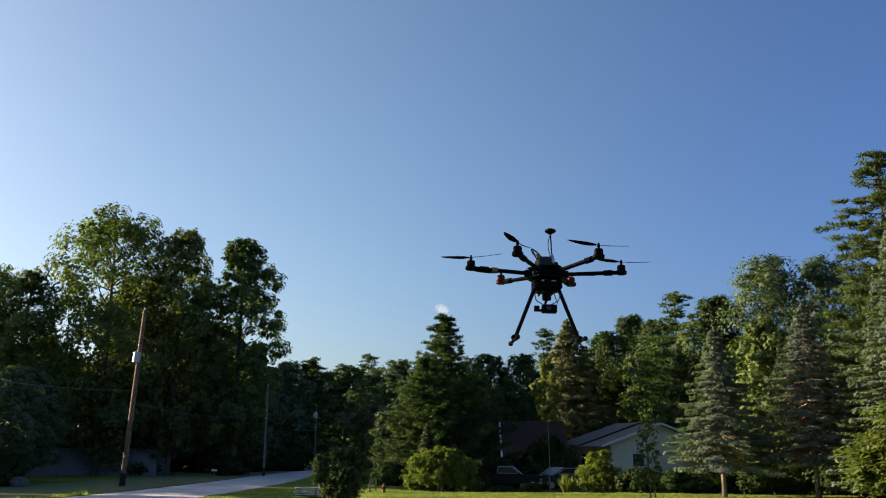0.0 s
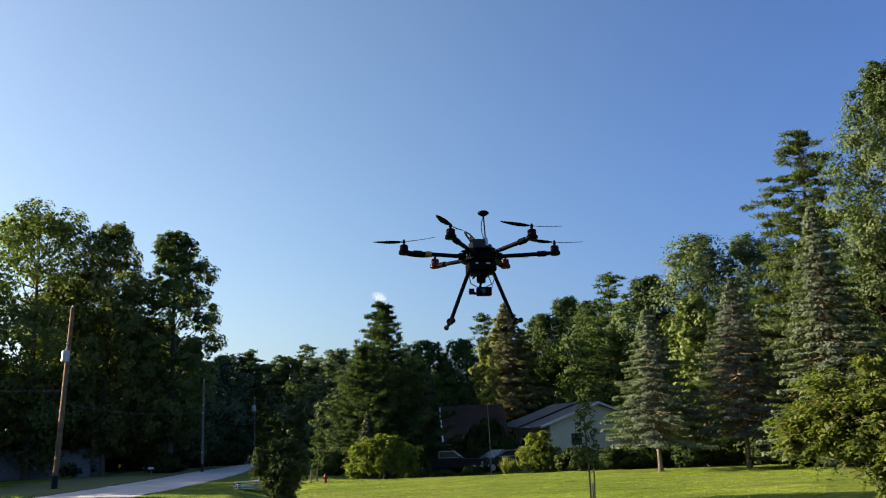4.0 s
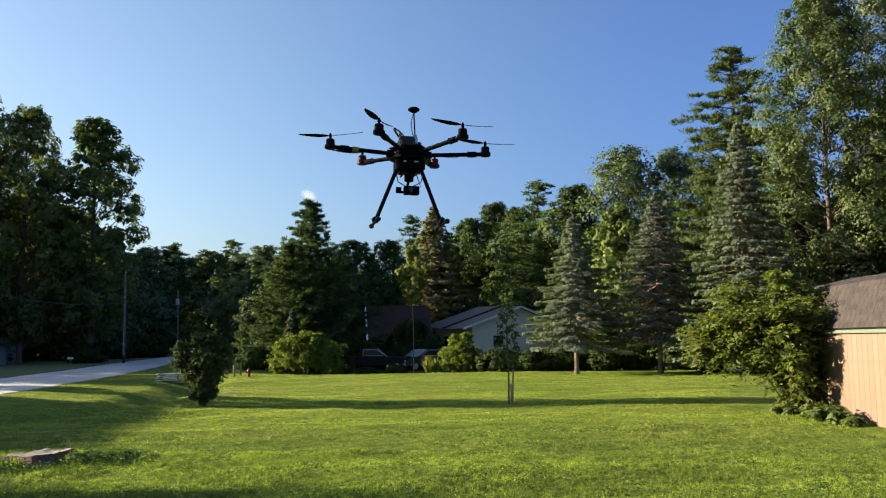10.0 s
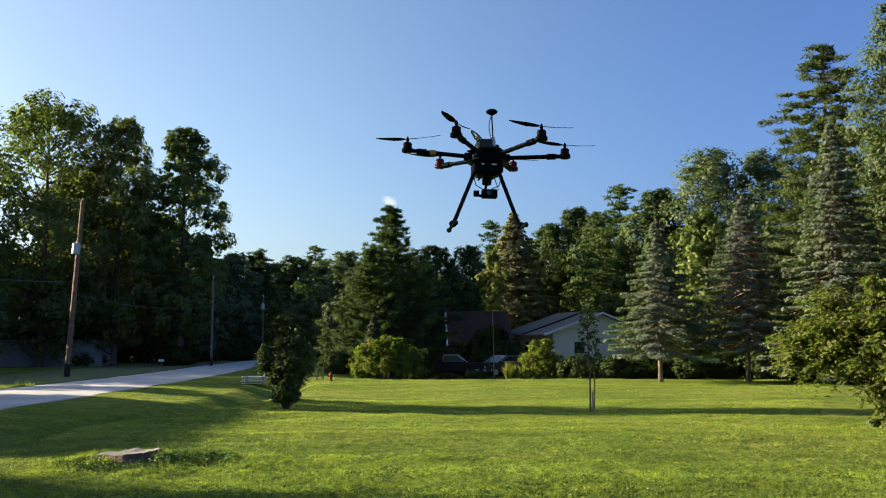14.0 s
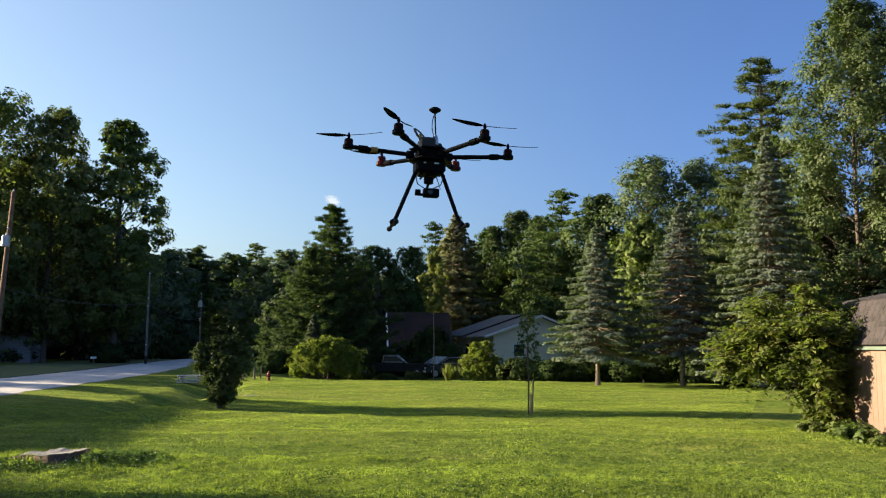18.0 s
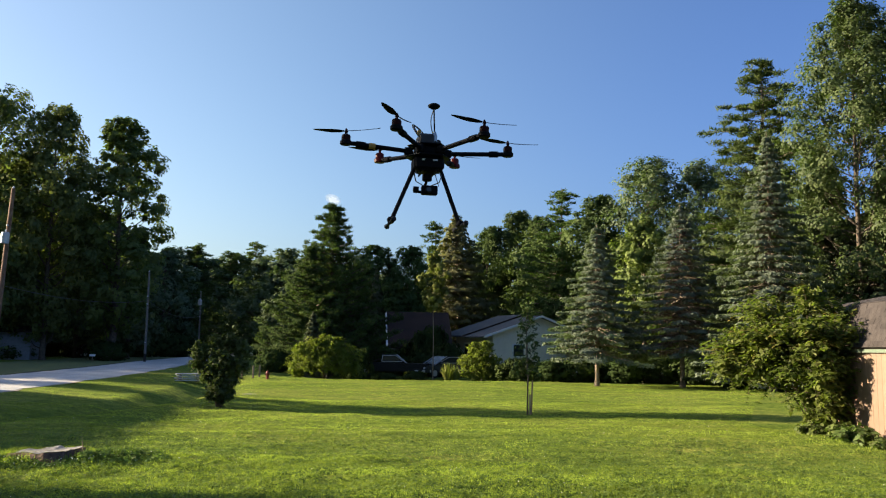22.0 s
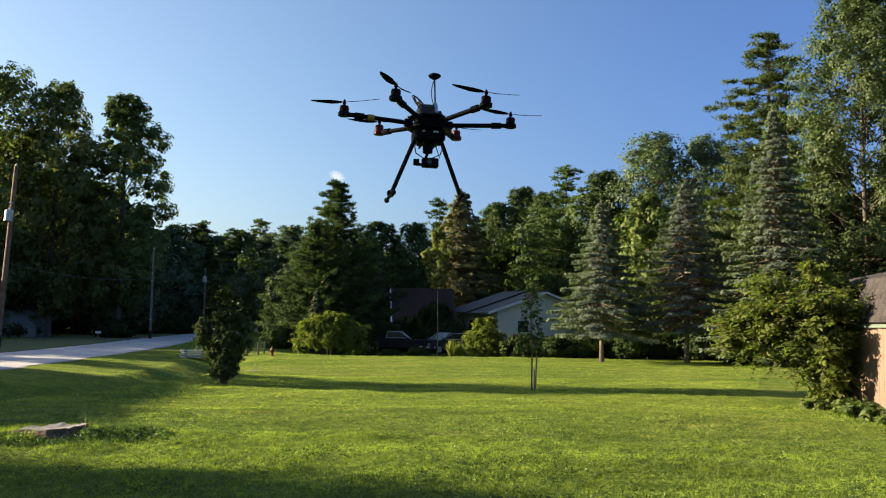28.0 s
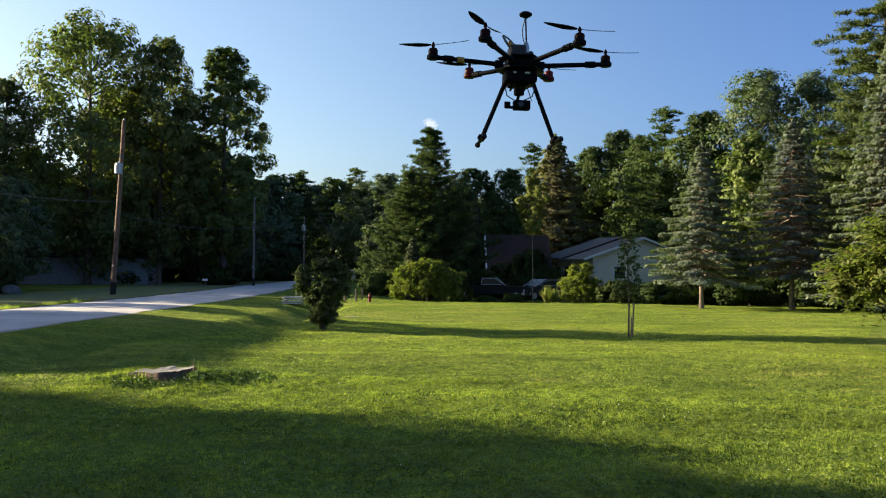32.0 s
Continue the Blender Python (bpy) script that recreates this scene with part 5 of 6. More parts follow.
for c, size in (((2.6, -0.04, 1.55), (1.2, 0.07, 1.1)), ((-0.04, 3.4, 1.6), (0.07, 1.3, 1.0))):
    win = part("window", boxed(c, size, bevel=0.01), WHITE, pale_house)
    thin = 0 if size[0] < size[1] else 1
    pc, ps = list(c), [v - 0.16 for v in size]
    pc[thin], ps[thin] = c[thin] - 0.02, 0.05
    part("pane", boxed(tuple(pc), tuple(ps)), GLASS_DARK, win)
ranch_house("house", pose(3.75, 76, -0.3, 0, 0, -90), 4.4, 6.0, 2.3, 4.85, GREY_WALL, DARK_ROOF, "shaded house with a dark reddish roof behind the trees", rake=0.12)
# house added out of view; its ridges draw the straight shadow edge on the lawn
shade_house = ranch_house("house", pose(-37, 21.2, 0), 9.4, 8.0, 5.4, 8.92, GREY_WALL, DARK_ROOF, "unseen grey house with a dark gable roof, added for its straight shadow")
part("wing_wall", prism([(0, -0.8), (8, -0.8), (8, 5.2), (4, 8.28), (0, 5.2)], 9.4, 14.4), GREY_WALL, shade_house)
for side in (0, 8):
    out = -0.5 if side == 0 else 8.5
    part("wing_roof", prism([(out, 4.95), (4, 8.40), (4, 8.52), (out, 5.07)], 9.87, 14.8), DARK_ROOF, shade_house)
hx, hy = polar(25.8, 99)
ranch_house("house", pose(hx, hy, 0, 0, 0, -80), 13.0, 8.0, 2.7, 4.3, GREY_WALL, DARK_ROOF, "low grey house in deep shade under the maples",
            ((0, 3.0, 1.5, 1.3, 1.2, "side"), (0, 9.0, 1.5, 1.6, 1.2, "side")))


# ---- vehicles ----
def wheel(parent, x, y, r=0.36):
    t = part("wheel", lathe([(r * 0.62, -0.11), (r * 0.97, -0.11), (r, -0.06), (r, 0.06), (r * 0.97, 0.11), (r * 0.62, 0.11)], 20), RUBBER, parent, "", pose(x, y, r, 90, 0, 0))
    piece("rim", mesh_of(lathe([(r * 0.25, -0.12), (r * 0.60, -0.115), (r * 0.60, 0.115), (r * 0.25, 0.12)], 16), GREY_METAL), t)


def vehicle(name, m, outline, cabin, width, paint, label, category, axles):
    """A car from its side outline; cabin: the outline of the glasshouse."""
    c = thing(name, m, label, category)
    b = prism(outline, -width / 2, width / 2)
    bmesh.ops.bevel(b, geom=list(b.edges), offset=0.05, segments=2, affect="EDGES")
    part("body", b, paint, c)
    g = prism(cabin, -width / 2 + 0.14, width / 2 - 0.14)
    bmesh.ops.bevel(g, geom=list(g.edges), offset=0.06, segments=2, affect="EDGES")
    part("cab", g, paint, c)
    cx = sum(p[0] for p in cabin) / len(cabin)
    cz = sum(p[1] for p in cabin) / len(cabin)
    inner = [(cx + (x - cx) * 0.86, cz + 0.02 + (z - cz) * 0.70) for x, z in cabin]
    for s in (-1, 1):
        y = s * (width / 2 - 0.125)
        part("side_window", prism(inner, s * (width / 2 - 0.15), y), GLASS_DARK, c)
        # pale tubes stand for the sky's glint along the window frame
        part("window_glint_trim", pipe([(x, y, z) for x, z in inner + inner[:1]], 0.022, 6), GREY_METAL, c, "pale metal window trim, in place of light caught on the frame")
    front = sorted(cabin, key=lambda p: -p[0])[:2]
    (xa, za), (xb, zb) = front
    part("windscreen", prism([(xa - 0.06, za + 0.06), (xa + 0.0, za + 0.06), (xb + 0.03, zb - 0.05), (xb - 0.03, zb - 0.05)], -width / 2 + 0.24, width / 2 - 0.24), GLASS_DARK, c)
    for s in (-1, 1):
        # bright metal here carries the highlight on the windscreen edge
        part("windscreen_pillar", pipe([(xa + 0.01, s * (width / 2 - 0.20), za + 0.02), (xb + 0.02, s * (width / 2 - 0.20), zb)], 0.028, 6), GREY_METAL, c)
        part("door_mirror", boxed((xa - 0.22, s * (width / 2 - 0.03), za + 0.12), (0.10, 0.16, 0.13), bevel=0.02), paint, c)
    xr = min(p[0] for p in outline)
    part("rear_bumper", boxed((xr - 0.03, 0, 0.52), (0.10, width - 0.1, 0.16), bevel=0.03), GREY_METAL, c)
    part("front_bumper", boxed((max(p[0] for p in outline) + 0.03, 0, 0.50), (0.10, width - 0.1, 0.18), bevel=0.03), GREY_METAL, c)
    for x in axles:
        for s in (-1, 1):
            wheel(c, x, s * (width / 2 - 0.10))
    x1 = max(p[0] for p in outline)
    for s in (-1, 1):
        part("headlight", boxed((x1 - 0.03, s * (width / 2 - 0.25), 0.72), (0.08, 0.28, 0.14), bevel=0.02), GREY_METAL, c)
    return c


tx, ty = polar(-3.0, 61)
vehicle("pickup_truck", pose(tx, ty, -0.45, 0, 0, -4), [(-2.7, 0.45), (-2.7, 1.05), (0.9, 1.05), (2.5, 0.98), (2.7, 0.80), (2.7, 0.45)],
        [(-0.75, 1.02), (-0.68, 1.62), (0.35, 1.62), (1.05, 1.02)], 1.85, CAR_BLACK, "black pickup truck parked behind the bushes", "pickup truck", (-1.75, 1.75))
tx, ty = polar(-6.3, 62)
vehicle("car", pose(tx, ty, -0.45, 0, 0, 215), [(-2.2, 0.4), (-2.2, 0.95), (0.9, 0.98), (2.1, 0.82), (2.2, 0.6), (2.2, 0.4)],
        [(-2.05, 0.95), (-1.7, 1.52), (0.1, 1.52), (1.1, 0.95)], 1.75, CAR_DARK, "dark grey car parked beside the round bush", "car", (-1.35, 1.35))
tx, ty = polar(6.5, 108)
vehicle("car", pose(tx, ty, 0, 0, 0, 100), [(-2.2, 0.4), (-2.2, 0.95), (0.9, 0.98), (2.1, 0.82), (2.2, 0.6), (2.2, 0.4)],
        [(-2.05, 0.95), (-1.7, 1.52), (0.1, 1.52), (1.1, 0.95)], 1.75, CAR_SILVER, "pale car parked far down the road", "car", (-1.35, 1.35))


tx, ty = polar(15.4, 106)
vehicle("car", pose(tx, ty, 0, 0, 0, 30), [(-2.2, 0.4), (-2.2, 0.95), (0.9, 0.98), (2.1, 0.82), (2.2, 0.6), (2.2, 0.4)],
        [(-2.05, 0.95), (-1.7, 1.52), (0.1, 1.52), (1.1, 0.95)], 1.75, CAR_MAROON, "dark red car parked in the shade under the maples", "car", (-1.35, 1.35))
tx, ty = polar(10.1, 128)
vehicle("car", pose(tx, ty, 0, 0, 0, 5), [(-2.2, 0.4), (-2.2, 0.95), (0.9, 0.98), (2.1, 0.82), (2.2, 0.6), (2.2, 0.4)],
        [(-2.05, 0.95), (-1.7, 1.52), (0.1, 1.52), (1.1, 0.95)], 1.75, WHITE, "white car parked at the far end of the road", "car", (-1.35, 1.35))


# ---- poles and wires ----
def utility_pole(x, y, h, r, lean, label, box_z=None, wood=POLE_GREY):
    p = thing("utility_pole", pose(x, y, ground_z(x, y), 0, lean, 0), label, "utility pole", "utility poles")
    part("shaft", lathe([(r, -0.3), (r * 0.98, 0.5), (r * 0.8, h * 0.6), (r * 0.66, h - 0.05), (r * 0.5, h)], 14), wood, p)
    part("insulator", lathe([(0.05, h - 0.02), (0.07, h + 0.05), (0.03, h + 0.14)], 10), GREY_METAL, p)
    for z in (h - 2.2, h - 2.9):
        part("bracket", boxed((0.0, -r, z), (0.10, 0.22, 0.10), bevel=0.01), GREY_METAL, p)
    part("butt", lathe([(r * 1.02, -0.2), (r * 1.02, 0.75), (r * 0.98, 0.76)], 14), POLE_BUTT, p, "black foot of the pole")
    part("tag", boxed((-0.03, -r * 0.94, 1.75), (0.07, 0.012, 0.10)), WHITE, p, "small pale tag")
    if box_z:
        can = part("transformer_box", lathe([(0.20, box_z - 0.33), (0.23, box_z - 0.30), (0.23, box_z + 0.27), (0.18, box_z + 0.33)], 16), GREY_METAL, p, "grey metal box", pose(-0.05, -r - 0.05, 0))
        part("bushing", lathe([(0.04, box_z + 0.32), (0.05, box_z + 0.40), (0.02, box_z + 0.48)], 8), WHITE, can)
    return p


utility_pole(-20.03, 52.0, 10.55, 0.17, 2.7, "leaning weathered wooden utility pole with a grey box", 7.6, POLE_WOOD)
x3, y3 = polar(12.56, 82)
x2, y2 = polar(9.36, 106)
utility_pole(x3, y3, 8.1, 0.12, 0, "thin dark wooden utility pole by the road")
utility_pole(x2, y2, 7.8, 0.11, 0, "thin pale wooden utility pole far down the road", 6.6)


def wire(a, b, sag, label):
    pts = [Vector(a).lerp(Vector(b), k / 14) - Vector((0, 0, sag * 4 * (k / 14) * (1 - k / 14))) for k in range(15)]
    tagged(new("wire", mesh_of(pipe(pts, 0.016, 5), WIRE)), label, "wire", "overhead wires")


wire((-19.9, 51.9, 4.9), (x3, y3, 5.5), 0.5, "sagging black wire between the poles")
wire((-19.9, 51.9, 5.6), (-19.0, 5.0, 5.6), 0.9, "sagging black wire between the poles")
wire((x3, y3, 5.5), (x2, y2, 5.0), 0.7, "sagging black wire between the poles")

# ---- small things on the ground ----
stump = thing("tree_stump", pose(-3.98, 12.4, ground_z(-3.98, 12.4)), "low weathered tree stump with a pale cut top", "tree stump")
ring_n = 36
jag = random.Random(3)
rim = [(0.42 + 0.05 * math.sin(k * 0.7) + jag.uniform(-0.025, 0.025), 0.108 + 0.022 * math.cos(2 * math.pi * k / ring_n) + 0.012 * math.sin(k * 0.9) + jag.uniform(-0.008, 0.012)) for k in range(ring_n)]
turns = [2 * math.pi * k / ring_n for k in range(ring_n)]
sb = bmesh.new()
lo = [sb.verts.new((r * 1.35 * math.cos(a), r * 1.2 * math.sin(a), -0.12)) for (r, z), a in zip(rim, turns)]
md = [sb.verts.new((r * 1.05 * math.cos(a), r * 0.96 * math.sin(a), 0.04)) for (r, z), a in zip(rim, turns)]
hi = [sb.verts.new((r * math.cos(a), r * 0.9 * math.sin(a), z)) for (r, z), a in zip(rim, turns)]
for ra, rb_ in ((lo, md), (md, hi)):
    for k in range(ring_n):
        sb.faces.new((ra[k], ra[(k + 1) % ring_n], rb_[(k + 1) % ring_n], rb_[k]))
part("side", sb, STUMP_BARK, stump)
tb = bmesh.new()
top_ = [tb.verts.new((r * 0.97 * math.cos(a), r * 0.87 * math.sin(a), z + 0.004)) for (r, z), a in zip(rim, turns)]
inn = [tb.verts.new((r * 0.5 * math.cos(a), r * 0.45 * math.sin(a), 0.106 + 0.011 * math.cos(a) + jag.uniform(-0.006, 0.006))) for (r, z), a in zip(rim, turns)]
cent = tb.verts.new((0.02, 0.0, 0.104))
for k in range(ring_n):
    tb.faces.new((top_[k], top_[(k + 1) % ring_n], inn[(k + 1) % ring_n], inn[k]))
    tb.faces.new((inn[k], inn[(k + 1) % ring_n], cent))
part("cut_face", tb, CUT_WOOD, stump, "pale weathered cut wood")
sp = tagged(new("weed", limb_mesh([[((0, 0, 0), 0.006), ((0.02, 0, 0.15), 0.006), ((0.0, 0, 0.29), 0.003)]], STAKE_WOOD, 5)), "thin dry brown weed stalk by the stump", "weed")
sp.matrix_world = pose(-3.54, 12.36, ground_z(-3.54, 12.36))
slab = tagged(new("stone_slab", mesh_of(boxed((0, 0, 0.0), (0.42, 0.34, 0.05), rz=20, bevel=0.015), OLD_WOOD)), "flat pale stone slab set in the lawn", "stone slab")
slab.matrix_world = pose(*polar(6.1, 29.7), ground_z(*polar(6.1, 29.7)))

hx, hy = polar(5.0, 45)
hyd = thing("fire_hydrant", pose(hx, hy, ground_z(hx, hy)) @ Matrix.Scale(0.74, 4), "red fire hydrant at the lawn's corner", "fire hydrant")
part("barrel", lathe([(0.15, -0.05), (0.15, 0.03), (0.10, 0.05), (0.10, 0.40), (0.13, 0.41), (0.13, 0.44), (0.10, 0.46), (0.07, 0.54), (0.03, 0.58)], 14), HYDRANT_RED, hyd)
for s in (-1, 1):
    part("outlet", tubed((s * 0.09, 0, 0.33), (s * 0.17, 0, 0.33), 0.055, 0.055, 10), HYDRANT_RED, hyd)
part("pumper_outlet", tubed((0, -0.09, 0.30), (0, -0.18, 0.30), 0.07, 0.07, 10), HYDRANT_RED, hyd)
part("cap_nut", tubed((0, 0, 0.57), (0, 0, 0.63), 0.025, 0.025, 5), HYDRANT_RED, hyd)
post_me = mesh_of(boxed((0, 0, 0.22), (0.09, 0.09, 0.74), bevel=0.01), STAKE_WOOD)
for az, d in ((5.9, 47), (6.6, 47.5), (5.5, 48)):
    ob = tagged(new("post", post_me), "short weathered wooden post", "post", "short posts")
    ob.matrix_world = pose(*polar(az, d), 0)

px, py = polar(9.9, 43)
pile = thing("lumber_pile", pose(px, py, ground_z(px, py), 0, 0, 25), "low pile of pale weathered planks by the ditch", "lumber pile")
for k in range(8):
    z = 0.085 + 0.10 * (k // 2)
    part("plank", boxed((0.03 * (k * 5 % 3), (k % 2 - 0.5) * 0.26, z), (1.25 - 0.08 * (k % 3), 0.23, 0.05), rz=(k * 7 % 5) - 2, bevel=0.008), BLEACHED_WOOD, pile)
    if k % 2:
        for x in (-0.38, 0.42):
            part("bearer", boxed((x, 0, z - 0.05), (0.06, 0.46, 0.06), bevel=0.006), STAKE_WOOD, pile)

bx, by = polar(26.7, 57)
rb = bmesh.new()
bmesh.ops.create_icosphere(rb, subdivisions=3, radius=0.55)
for vtx in rb.verts:
    vtx.co *= 1 + 0.25 * noise.noise(vtx.co * 1.7)
    vtx.co.z = vtx.co.z * 0.7 + 0.2
bo = tagged(new("boulder", mesh_of(rb, STONE)), "grey boulder on the far lawn", "boulder")
bo.matrix_world = pose(bx, by, 0)
bush("bush", shrub(58, 2.6, 2.0, 0.13, 90, LEAF_SHRUB, 60, 0.03), *polar(27.6, 58), 1, 1, "round dark clipped bush across the road")
gx_, gy_ = polar(15.6, 84)
sgn = thing("sign", pose(gx_, gy_, 0), "small white board on a post across the road", "sign")
part("panel", boxed((0, 0, 0.55), (0.52, 0.03, 0.20), bevel=0.01), WHITE, sgn)
part("post", boxed((0, 0.03, 0.2), (0.06, 0.05, 0.7)), STAKE_WOOD, sgn)

# ---- a small cloud, far off ----
cb = bmesh.new()
bmesh.ops.create_circle(cb, cap_ends=True, segments=32, radius=24, matrix=pose(0, 0, 0, 90, 0, 0))
cl = tagged(new("cloud", mesh_of(cb, CLOUD)), "single small white cloud", "cloud", kind="structure")
cl.matrix_world = pose(*polar(1.12, 1500), 1500 * math.tan(radians(9.72)), 0, 24, 1.6) @ Matrix.Diagonal((0.66, 1.0, 0.42, 1))


# ---- the hovering six-armed drone ----
def drone(m):
    d = thing("drone", m, "black six-rotor camera drone hovering, landing legs down", "drone")
    part("lower_plate", lathe([(0.126, -0.035), (0.130, -0.032), (0.130, -0.027), (0.126, -0.025)], 6), CARBON, d)
    part("upper_plate", lathe([(0.112, 0.028), (0.116, 0.030), (0.116, 0.034), (0.112, 0.036)], 6), CARBON, d)
    part("hub", boxed((0, 0, 0.0), (0.15, 0.15, 0.056), bevel=0.012), BLACK_PLASTIC, d)
    part("battery_tray", boxed((0, -0.005, -0.070), (0.165, 0.14, 0.065), bevel=0.010), BLACK_PLASTIC, d)
    for x in (-0.035, 0.03):
        part("sticker", boxed((x, -0.077, -0.055), (0.026 if x > 0 else 0.014, 0.003, 0.008)), WHITE, d, "small pale sticker")
    part("battery", boxed((-0.015, 0.02, 0.068), (0.085, 0.13, 0.062), bevel=0.010), BATTERY_GREY, d, "grey battery pack")
    part("receiver", boxed((0.048, 0.02, 0.055), (0.046, 0.06, 0.042), bevel=0.008), BATTERY_GREY, d)
    part("strap", boxed((-0.015, 0.02, 0.069), (0.080, 0.03, 0.062), bevel=0.004), CARBON, d)
    for a in range(0, 360, 60):
        ca, sa = math.cos(radians(a)), math.sin(radians(a))
        part("arm_clamp", boxed((ca * 0.108, sa * 0.108, 0.0), (0.046, 0.036, 0.042), rz=a, bevel=0.006), BLACK_PLASTIC, d)
        r = 0.45
        arm = part("arm", tubed((ca * 0.10, sa * 0.10, 0.0), (ca * (r - 0.02), sa * (r - 0.02), 0.022), 0.0125, 0.0125, 12), CARBON, d)
        part("sleeve", tubed((ca * 0.345, sa * 0.345, 0.0165), (ca * 0.395, sa * 0.395, 0.0195), 0.0175, 0.0175, 12), BLACK_PLASTIC, arm)
        red = sa > 0.3
        mount = lathe([(0.026, -0.014), (0.032, -0.010), (0.032, 0.006), (0.026, 0.012)], 16)
        part("motor_mount", mount, MOTOR_RED if red else BLACK_PLASTIC, arm, "", pose(ca * r, sa * r, 0.024))
        part("motor", lathe([(0.020, 0.0), (0.0245, 0.004), (0.0245, 0.026), (0.020, 0.033), (0.008, 0.036), (0.006, 0.046)], 18), MOTOR_RED if red else MOTOR_DARK, arm, "dark red motor", pose(ca * r, sa * r, 0.034))
        part("prop_nut", lathe([(0.010, 0.0), (0.009, 0.010), (0.003, 0.022)], 10), MOTOR_DARK, arm, "", pose(ca * r, sa * r, 0.080))
        bl = bmesh.new()
        turn = {0: 10, 60: 25, 120: 170, 180: 160, 240: 60, 300: 195}[a]
        for s in (0, 180):
            rings = []
            for k, (x, w, pitch) in enumerate(((0.012, 0.012, 22), (0.04, 0.026, 24), (0.08, 0.036, 19), (0.12, 0.034, 14), (0.16, 0.026, 10), (0.188, 0.010, 8))):
                pr, lift = radians(pitch), 0.012 * (x / 0.19) ** 2
                pts = []
                for u, t in ((-0.5, 0.0), (0.0, 0.0022), (0.5, 0.0), (0.0, -0.0010)):
                    yy, zz = u * w * math.cos(pr) - t * math.sin(pr), u * w * math.sin(pr) + t * math.cos(pr) + lift
                    c, n = math.cos(radians(s)), math.sin(radians(s))
                    pts.append(bl.verts.new((x * c - yy * n, x * n + yy * c, zz)))
                rings.append(pts)
            for p0, p1 in zip(rings, rings[1:]):
                for k in range(4):
                    bl.faces.new((p0[k], p0[(k + 1) % 4], p1[(k + 1) % 4], p1[k]))
            bl.faces.new(rings[0])
            bl.faces.new(rings[-1][::-1])
        bmesh.ops.recalc_face_normals(bl, faces=bl.faces)
        part("propeller", bl, CARBON, arm, "black two-bladed propeller", pose(ca * r, sa * r, 0.088, 0, 0, turn))
    part("arm_tape", tubed((-0.290, 0, 0.0135), (-0.325, 0, 0.0155), 0.0165, 0.0165, 12), AMBER, d, "amber tape band round an arm")
    mast = part("gps_mast", pipe([(0.03, -0.02, 0.04), (0.03, -0.02, 0.10), (0.022, -0.02, 0.25)], 0.0042, 8), CARBON, d)
    part("gps_puck", lathe([(0.010, 0.240), (0.030, 0.252), (0.034, 0.258), (0.033, 0.264), (0.020, 0.272)], 20), BLACK_PLASTIC, mast, "", pose(0.022, -0.02, 0))
    part("mast_foot", lathe([(0.016, 0.03), (0.016, 0.06), (0.008, 0.085)], 12), GREY_METAL, mast, "", pose(0.03, -0.02, 0.03))
    part("gps_cable", pipe([(0.022 - 0.016 * math.sin(math.pi * k / 8), -0.028, 0.245 - 0.019 * k) for k in range(9)], 0.0026, 6), WIRE, mast)
    for k in (0, 1):
        part("power_cable", pipe([(-0.045 - 0.05 * math.sin(u) + 0.012 * k, -0.03 + 0.02 * k, 0.085 + 0.055 * math.sin(u * 1.0) + 0.02 * math.cos(u)) for u in [j * math.pi / 8 for j in range(9)]], 0.004, 6), WIRE, d)
    part("power_plug", boxed((-0.058, -0.03, 0.10), (0.016, 0.014, 0.026), rz=20), AMBER, d)
    for s in (-1, 1):
        leg = part("leg", tubed((s * 0.060, 0.0, -0.06), (s * 0.185, 0.0, -0.38), 0.0115, 0.0115, 12), CARBON, d)
        part("leg_hinge", tubed((s * 0.062, -0.03, -0.058), (s * 0.062, 0.03, -0.058), 0.017, 0.017, 12), BLACK_PLASTIC, leg)
        part("tee_joint", boxed((s * 0.190, 0, -0.385), (0.032, 0.06, 0.036), ry=s * 18, bevel=0.006), BLACK_PLASTIC, leg)
        part("skid", tubed((s * 0.193, -0.15, -0.398), (s * 0.193, 0.15, -0.398), 0.009, 0.009, 10), CARBON, leg)
        for y in (-0.15, 0.15):
            foot = bmesh.new()
            bmesh.ops.create_uvsphere(foot, u_segments=12, v_segments=8, radius=0.015, matrix=pose(s * 0.193, y, -0.400))
            part("foot", foot, RUBBER, leg)
    rail = part("gimbal_rails", tube(tubed((-0.035, -0.10, -0.115), (-0.035, 0.08, -0.115), 0.006, 0.006, 8), (0.035, -0.10, -0.115), (0.035, 0.08, -0.115), 0.006, 0.006, 8), CARBON, d)
    part("rail_bracket", boxed((0, 0.0, -0.105), (0.11, 0.10, 0.016), bevel=0.004), BLACK_PLASTIC, rail)
    gim = part("gimbal", lathe([(0.022, -0.158), (0.027, -0.154), (0.027, -0.124), (0.022, -0.120)], 16), BLACK_PLASTIC, d)
    part("yaw_arm", pipe([(0, 0, -0.155), (0, 0.045, -0.168), (0, 0.045, -0.216)], 0.008, 8), BLACK_PLASTIC, gim)
    part("roll_arm", pipe([(0, 0.045, -0.212), (-0.056, 0.042, -0.212), (-0.060, -0.005, -0.210)], 0.008, 8), BLACK_PLASTIC, gim)
    part("roll_motor", tubed((-0.074, -0.005, -0.210), (-0.046, -0.005, -0.210), 0.018, 0.018, 14), BLACK_PLASTIC, gim)
    cam_body = part("camera_body", boxed((0.014, -0.005, -0.210), (0.088, 0.042, 0.050), bevel=0.005), BLACK_PLASTIC, d, "small black camera slung under the drone")
    part("lens", tubed((0.004, -0.025, -0.212), (0.004, -0.054, -0.212), 0.019, 0.017, 16), BLACK_PLASTIC, cam_body)
